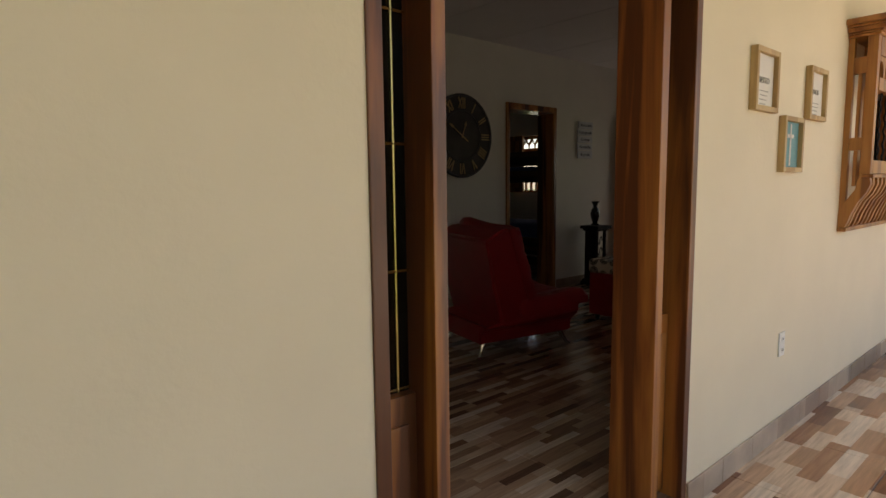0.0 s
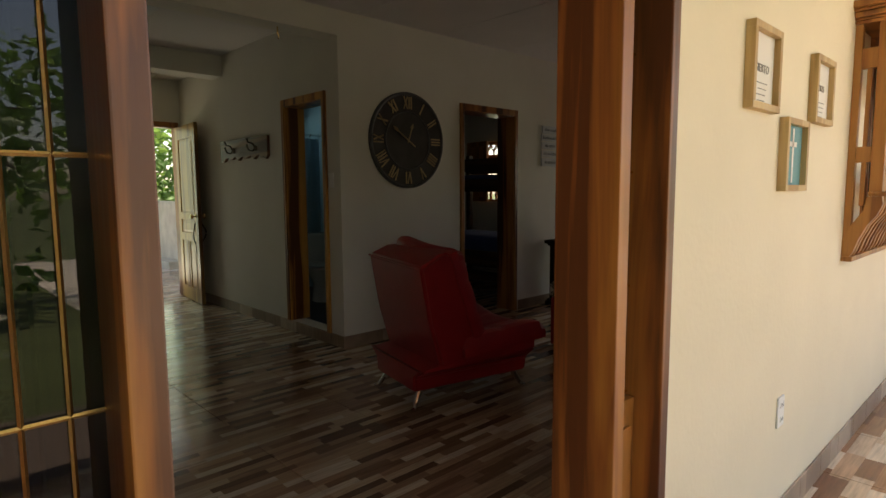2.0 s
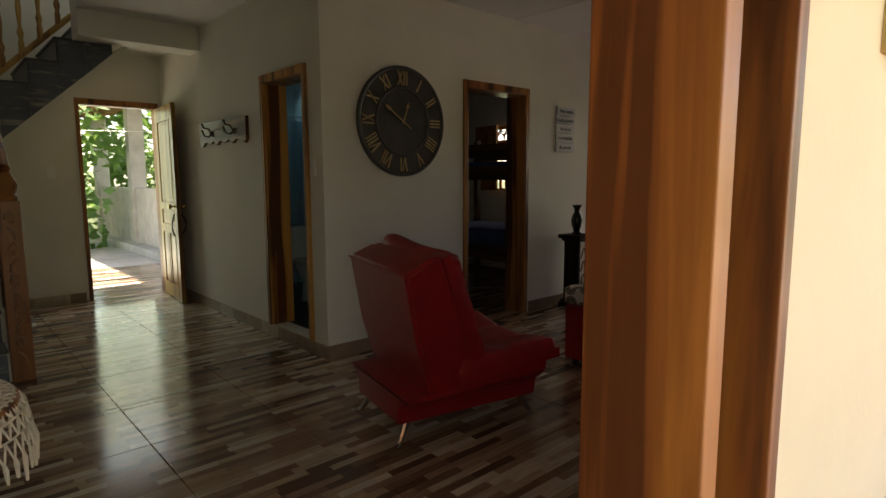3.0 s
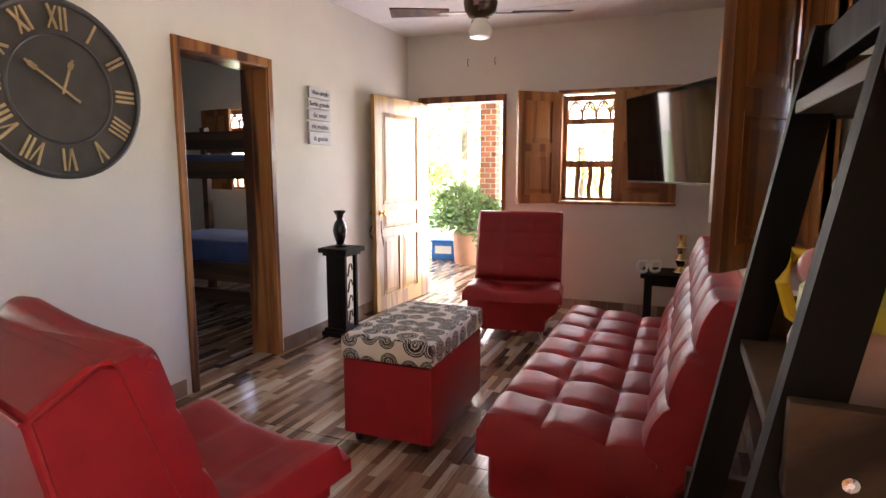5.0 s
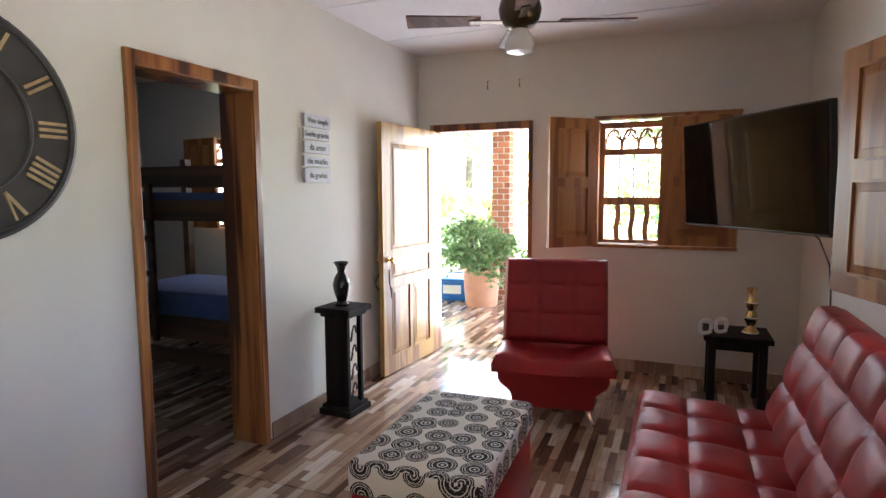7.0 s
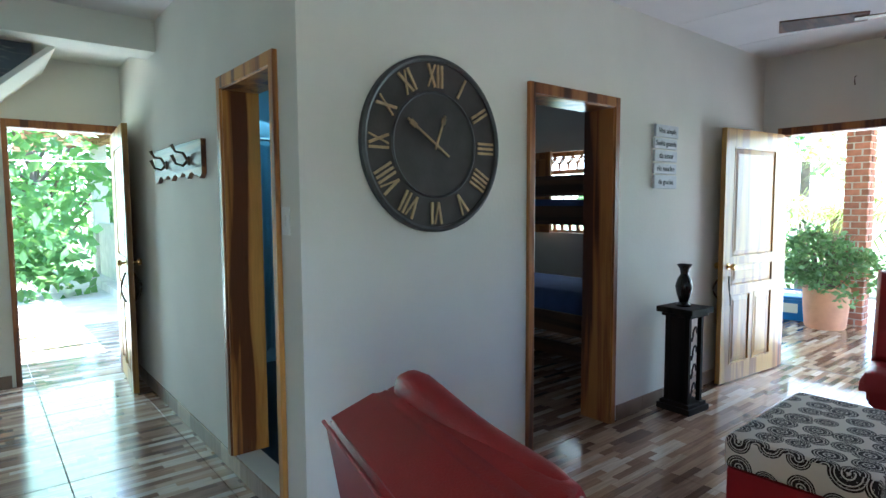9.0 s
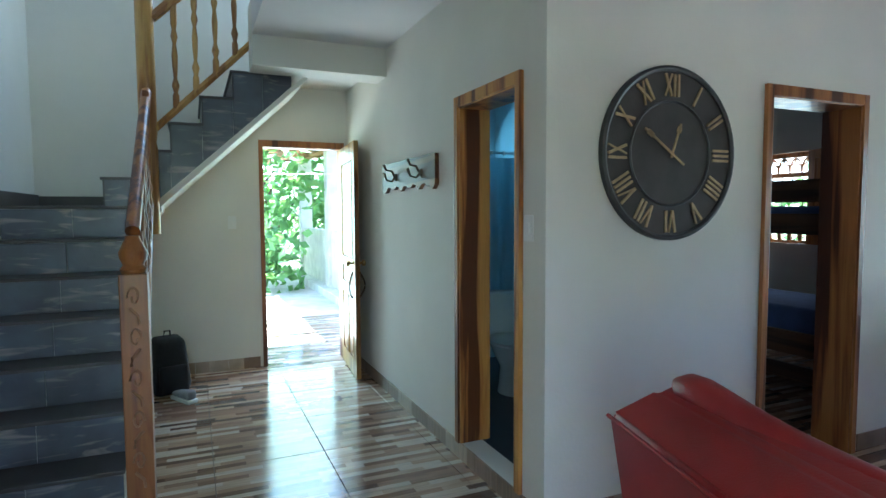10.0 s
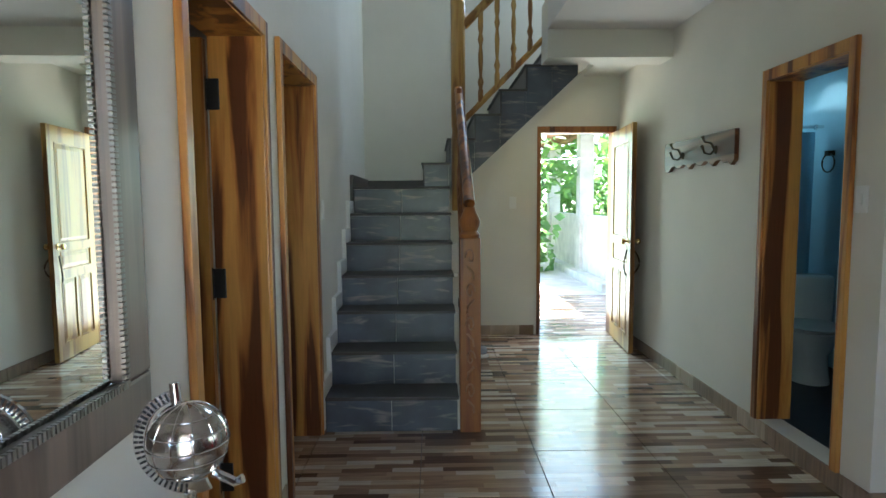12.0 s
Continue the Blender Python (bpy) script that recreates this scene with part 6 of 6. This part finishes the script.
def tree(at, height, spread, seed, label, clumps=26, per=110, size=0.2):
    th = thing("tree", at, label, "tree", "trees round the house")
    rnd = random.Random(seed)
    bm = bmesh.new()
    top = Vector((rnd.uniform(-0.3, 0.3), rnd.uniform(-0.3, 0.3), height * 0.55))
    tube(bm, [(0, 0, -0.05), (top.x * 0.3, top.y * 0.3, height * 0.25), tuple(top)], [0.16, 0.12, 0.07], 8)
    verts, faces = [], []
    for k in range(clumps):
        a = rnd.uniform(0, 2 * math.pi)
        r = spread * rnd.random() ** 0.5
        z = height * rnd.uniform(0.12, 1.0)
        r *= math.sqrt(max(0.15, 1 - (z / height - 0.55) ** 2 * 2.2))
        c = Vector((r * math.cos(a), r * math.sin(a), z))
        if k % 2 == 0:
            tube(bm, [tuple(top * min(1, z / height)), tuple(top * 0.4 + c * 0.6), tuple(c)], [0.05, 0.03, 0.012], 5)
        leaves(verts, faces, rnd, c, spread * rnd.uniform(0.22, 0.42), per, size)
    part("trunk", bm, M_BARK, th, "grey-brown trunk and limbs")
    from_lists("crown", verts, faces, M_LEAF, th, "loose crown of green leaves")
    return th


def palm(at, height, seed, label, fronds=13, length=2.2):
    th = thing("palm", at, label, "palm tree", "palms round the house")
    rnd = random.Random(seed)
    bm = bmesh.new()
    tube(bm, [(0, 0, -0.05), (0.05, 0.03, height * 0.5), (0.0, 0.0, height)], [0.13, 0.10, 0.09], 10)
    part("trunk", bm, M_BARK, th, "ringed palm trunk")
    for k in range(fronds):
        a = 2 * math.pi * k / fronds + rnd.uniform(-0.2, 0.2)
        up = rnd.uniform(0.2, 1.1)
        verts, faces = [], []
        ax = Vector((math.cos(a), math.sin(a), 0))
        side = Vector((-math.sin(a), math.cos(a), 0))
        pts = [Vector((0, 0, height)) + ax * length * t * math.cos(up * (1 - t)) + Vector((0, 0, length * (math.sin(up) * t - 0.75 * t * t))) for t in [j / 26 for j in range(27)]]
        for j in range(1, 26):
            d = (pts[j + 1] - pts[j - 1]).normalized()
            ln = 0.5 * math.sin(math.pi * (j / 26) ** 0.7) + 0.06
            for s in (-1, 1):
                tip = pts[j] + side * s * ln * 0.8 + d * ln * 0.5 + Vector((0, 0, -ln * rnd.uniform(0.3, 0.7)))
                i = len(verts)
                verts += [tuple(pts[j] - d * 0.016), tuple(pts[j] + d * 0.016), tuple(tip)]
                faces.append((i, i + 1, i + 2))
        for j in range(26):
            i = len(verts)
            n_ = side * 0.012
            verts += [tuple(pts[j] - n_), tuple(pts[j] + n_), tuple(pts[j + 1] + n_), tuple(pts[j + 1] - n_)]
            faces.append((i, i + 1, i + 2, i + 3))
        from_lists("frond", verts, faces, M_PALM, th)
    return th


M_TERRA = mat("terracotta", (0.55, 0.27, 0.16), 0.8, var=0.2, scale=8, bump=0.3)
pl = thing("flower_pot", (10.25, 4.55, PORCH), "large terracotta pot with a leafy shrub", "plant pot")
bm = bmesh.new()
lathe(bm, [(0.20, 0), (0.215, 0.02), (0.235, 0.25), (0.245, 0.48), (0.22, 0.50), (0.20, 0.45)], 32)
part("pot", bm, M_TERRA, pl, "weathered terracotta pot", True)
bm = bmesh.new()
lathe(bm, [(0.0, 0.41), (0.21, 0.42), (0.0005, 0.44)], 20)
part("soil", bm, M_BARK, pl)
rnd = random.Random(11)
verts, faces = [], []
stem = bmesh.new()
for k in range(46):
    a, r, z = rnd.uniform(0, 6.28), 0.60 * rnd.random() ** 0.6, rnd.uniform(0.6, 1.2)
    c = (r * math.cos(a), r * math.sin(a), z - r * 0.25)
    tube(stem, [(0.05 * math.cos(a), 0.05 * math.sin(a), 0.42), (c[0] * 0.5, c[1] * 0.5, z), c], 0.006, 4)
    leaves(verts, faces, rnd, c, 0.16, 42, 0.085)
part("branching", stem, M_BARK, pl)
from_lists("foliage", verts, faces, M_LEAF2, pl, "dense small green leaves")

bx = thing("storage_box", (10.55, 5.03, PORCH), "blue plastic storage box with a lid", "storage box", turn=10)
M_BLUE = mat("blue_plastic", (0.02, 0.16, 0.50), 0.35, var=0.1)
bm = bmesh.new()
box(bm, -0.16, 0.16, -0.22, 0.22, 0, 0.27, 0.02, 2)
part("body", bm, M_BLUE, bx, smooth=True)
bm = bmesh.new()
box(bm, -0.175, 0.175, -0.235, 0.235, 0.27, 0.31, 0.01, 2)
part("lid", bm, M_BLUE, bx)
part("label", boxes((-0.163, -0.16, -0.10, 0.16, 0.10, 0.22), bevel=0), M_WHITE, bx, "white label")
bm = bmesh.new()
tube(bm, [(0, -0.14, 0.31), (0, -0.12, 0.38), (0, 0.12, 0.38), (0, 0.14, 0.31)], 0.01, 6)
part("handle", bm, M_BLUE, bx)

palm((12.9, 3.7, -0.32), 1.7, 41, "young coconut palm beyond the porch", 14, 2.2)
palm((13.4, 5.4, -0.32), 1.5, 43, "young coconut palm beyond the porch", 14, 2.0)
palm((14.2, 3.6, -0.32), 2.1, 3, "young coconut palm beyond the porch", 14, 2.6)
palm((15.5, 6.6, -0.32), 2.6, 5, "young coconut palm beyond the porch", 14, 2.6)
palm((17.5, 4.9, -0.32), 3.0, 8, "young coconut palm beyond the porch", 14, 2.8)
tree((19.5, 9.5, -0.32), 5.0, 2.4, 2, "broad-leaved garden tree in sunlight", 30, 90, 0.25)
tree((21.0, 2.0, -0.32), 5.0, 2.6, 6, "broad-leaved garden tree in sunlight", 30, 90, 0.25)
tree((16.5, -1.5, -0.32), 4.0, 2.0, 9, "broad-leaved garden tree in sunlight", 26, 90, 0.22)
tree((15.0, 9.6, -0.32), 3.2, 1.8, 12, "broad-leaved garden tree in sunlight", 24, 90, 0.22)
tree((2.2, 13.6, -0.32), 4.4, 1.9, 21, "broad-leaved tree behind the terrace", 34, 90, 0.24)
tree((-0.6, 17.0, -0.32), 5.5, 2.4, 23, "broad-leaved tree behind the terrace", 40, 120, 0.26)
tree((7.4, 16.5, -0.32), 5.0, 2.4, 24, "broad-leaved tree behind the terrace", 40, 120, 0.26)
tree((3.6, 18.5, -0.32), 5.5, 2.6, 51, "broad-leaved tree behind the terrace", 40, 120, 0.26)
tree((0.9, 14.8, -0.32), 4.6, 1.9, 52, "broad-leaved tree behind the terrace", 36, 110, 0.24)
palm((-3.5, -7.0, -0.32), 3.2, 31, "coconut palm in the front garden", 14, 2.6)
tree((0.5, -9.0, -0.32), 5.0, 2.5, 32, "broad-leaved garden tree in sunlight", 28, 90, 0.26)
tree((-7.0, -10.0, -0.32), 5.5, 2.6, 33, "broad-leaved garden tree in sunlight", 28, 90, 0.26)

# ---- back terrace ----
par = thing("parapet", (4.3, 0, 0), "bare concrete parapet with square posts", "parapet", kind="structure")
part("low_wall", boxes((0, 0.14, 10.6, 16.0, -0.03, 1.12), bevel=0.01), M_CONCRETE, par)
for y in (12.6, 15.4):
    part("post", boxes((-0.06, 0.20, y, y + 0.26, -0.03, 2.75), bevel=0.008), M_CONCRETE, par)
part("ledge", boxes((-0.22, 0, 10.6, 16.0, -0.03, 0.10), bevel=0.01), M_CONCRETE, par)
pg = thing("terrace_roof", (0, 0, 0), "clay-tiled terrace roof on timber rafters", "roof", kind="structure")
M_RAFTER = wood("rafter_timber", (0.44, 0.24, 0.13), (0.36, 0.18, 0.09), (0.24, 0.11, 0.05), rough=0.7, coat=0.0, axis=0)
for k in range(12):
    y = 8.15 + k * 0.72
    bm = bmesh.new()
    box(bm, -0.1, 1.9, -0.04, 0.04, -0.06, 0.06, 0.004, 1, pose(3.1, y, 2.55, 0, -9))
    part("rafter", bm, M_RAFTER, pg)
bm = bmesh.new()
box(bm, 4.26, 4.40, 8.0, 16.4, 2.62, 2.74, 0.005, 1)
part("beam", bm, M_RAFTER, pg)
for k in range(5, 11):
    bm = bmesh.new()
    box(bm, 0.0, 0.205, 0, 8.4, 0.0, 0.02, 0.004, 1, pose(3.0 + k * 0.2, 8.0, 2.61 + k * 0.032, 0, -10))
    part("tile_course", bm, M_TILEROOF, pg)
bm = bmesh.new()
tube(bm, [(0.5, 11.0, 2.05), (2.5, 11.0, 2.0), (4.4, 11.0, 2.05)], 0.004, 5)
tagged(part("clothes_line", bm, M_WHITE), "thin white clothes line across the terrace", "clothes line")

# porch chair far along the outer wall
ch = thing("porch_chair", (10.1, 0.45, PORCH), "black slatted chair on the porch", "chair", turn=70)
for x in (-0.22, 0.18):
    for y in (-0.22, 0.18):
        part("leg", boxes((x, x + 0.04, y, y + 0.04, 0, 0.44 if y < 0 else 0.95)), M_BLACK, ch)
part("seat", boxes((-0.24, 0.24, -0.24, 0.24, 0.44, 0.48)), M_BLACK, ch)
for k in range(4):
    part("back_slat", boxes((-0.18, 0.18, 0.19, 0.21, 0.55 + k * 0.1, 0.60 + k * 0.1)), M_BLACK, ch)

# ---- floor tiles and skirting, piece by piece ----
floor = thing("floor", (0, 0, 0), "glossy plank-print ceramic floor tiles with dark joints", "floor", kind="structure")
T = 0.625


def tile_mesh(name, w, d, material, h=0.012, bevel=0.0015):
    bm = bmesh.new()
    box(bm, -w / 2, w / 2, -d / 2, d / 2, -h, 0, bevel, 1)
    return mesh_of(name, bm, material)


FULL = tile_mesh("tile", T - 0.004, T - 0.004, M_FLOOR)
cut = {}


def lay(x0, x1, y0, y1, z, parent, mesh, material):
    """Tiles on one grid, cut at the edges of the area."""
    i0, i1 = math.floor((x0 - 2.07) / T), math.ceil((x1 - 2.07) / T)
    j0, j1 = math.floor((y0 - 5.02) / T), math.ceil((y1 - 5.02) / T)
    for i in range(i0, i1):
        for j in range(j0, j1):
            a, b = max(x0, 2.07 + i * T), min(x1, 2.07 + (i + 1) * T)
            c, d = max(y0, 5.02 + j * T), min(y1, 5.02 + (j + 1) * T)
            w, h = round(b - a - 0.004, 4), round(d - c - 0.004, 4)
            if w < 0.02 or h < 0.02:
                continue
            key = (w, h, material.name)
            if key not in cut:
                cut[key] = tile_mesh("tile", w, h, material)
            ob = new("tile", cut[key])
            ob.parent = parent
            ob.matrix_basis = pose((a + b) / 2, (c + d) / 2, z)


lay(L, F + 0.16, S0 + 0.02, C, 0.0, floor, FULL, M_FLOOR)
lay(L, B, C, N + 0.15, 0.0, floor, FULL, M_FLOOR)
lay(B + 1.3, F, C, N, 0.0, floor, FULL, M_FLOOR)
porch = thing("porch_floor", (0, 0, 0), "plank-print ceramic porch floor tiles", "floor", kind="structure")
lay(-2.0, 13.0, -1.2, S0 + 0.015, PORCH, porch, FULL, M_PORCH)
lay(8.0, 13.0, S0 + 0.02, 7.0, PORCH, porch, FULL, M_FLOOR)
terrace = thing("terrace_floor", (0, 0, 0), "plank-print ceramic terrace tiles", "floor", kind="structure")
lay(1.2, 4.5, N + 0.16, 10.4, -0.02, terrace, FULL, M_FLOOR)
slab("floor_side_rooms", -1.5, L - 0.002, S1, 6.4, -0.012, -0.002, M_FLOOR, "plank-print floor of the side rooms", "floor")

skirt = thing("baseboard", (0, 0, 0), "brown stone-look tile skirting round the rooms", "baseboard", kind="structure")
strip = {}


def skirting(axis, at, side, a0, a1, z=0.0, h=0.10):
    n = max(1, round((a1 - a0) / 0.31))
    w = round((a1 - a0) / n, 4)
    for k in range(n):
        key = (axis, side, w, h)
        if key not in strip:
            bm = bmesh.new()
            t = 0.009 * side
            if axis == "x":
                box(bm, -w / 2 + 0.001, w / 2 - 0.001, min(0, t), max(0, t), 0, h, 0.0015, 1)
            else:
                box(bm, min(0, t), max(0, t), -w / 2 + 0.001, w / 2 - 0.001, 0, h, 0.0015, 1)
            strip[key] = mesh_of("skirting_tile", bm, M_SKIRT)
        c = a0 + w * (k + 0.5)
        ob = new("skirting_tile", strip[key])
        ob.parent = skirt
        ob.matrix_basis = pose(c, at + 0.001 * side, z) if axis == "x" else pose(at + 0.001 * side, c, z)


skirting("x", C, -1, B, 4.70)
skirting("x", C, -1, 5.62, F)
skirting("y", B, -1, C - 0.009, 4.48)
skirting("y", B, -1, 4.48, 5.26)
skirting("y", B, -1, 5.26, N)
skirting("x", N, -1, 1.70, 2.55)
skirting("y", F, -1, S1, 3.22)
skirting("x", S1, 1, 2.30, F)
skirting("y", L, 1, S1, 3.49)
skirting("y", L, 1, 4.37, 4.49)
skirting("x", S0, -1, 2.29, 8.0, PORCH, 0.11)
skirting("x", S0, -1, -4.0, 0.82, PORCH, 0.11)
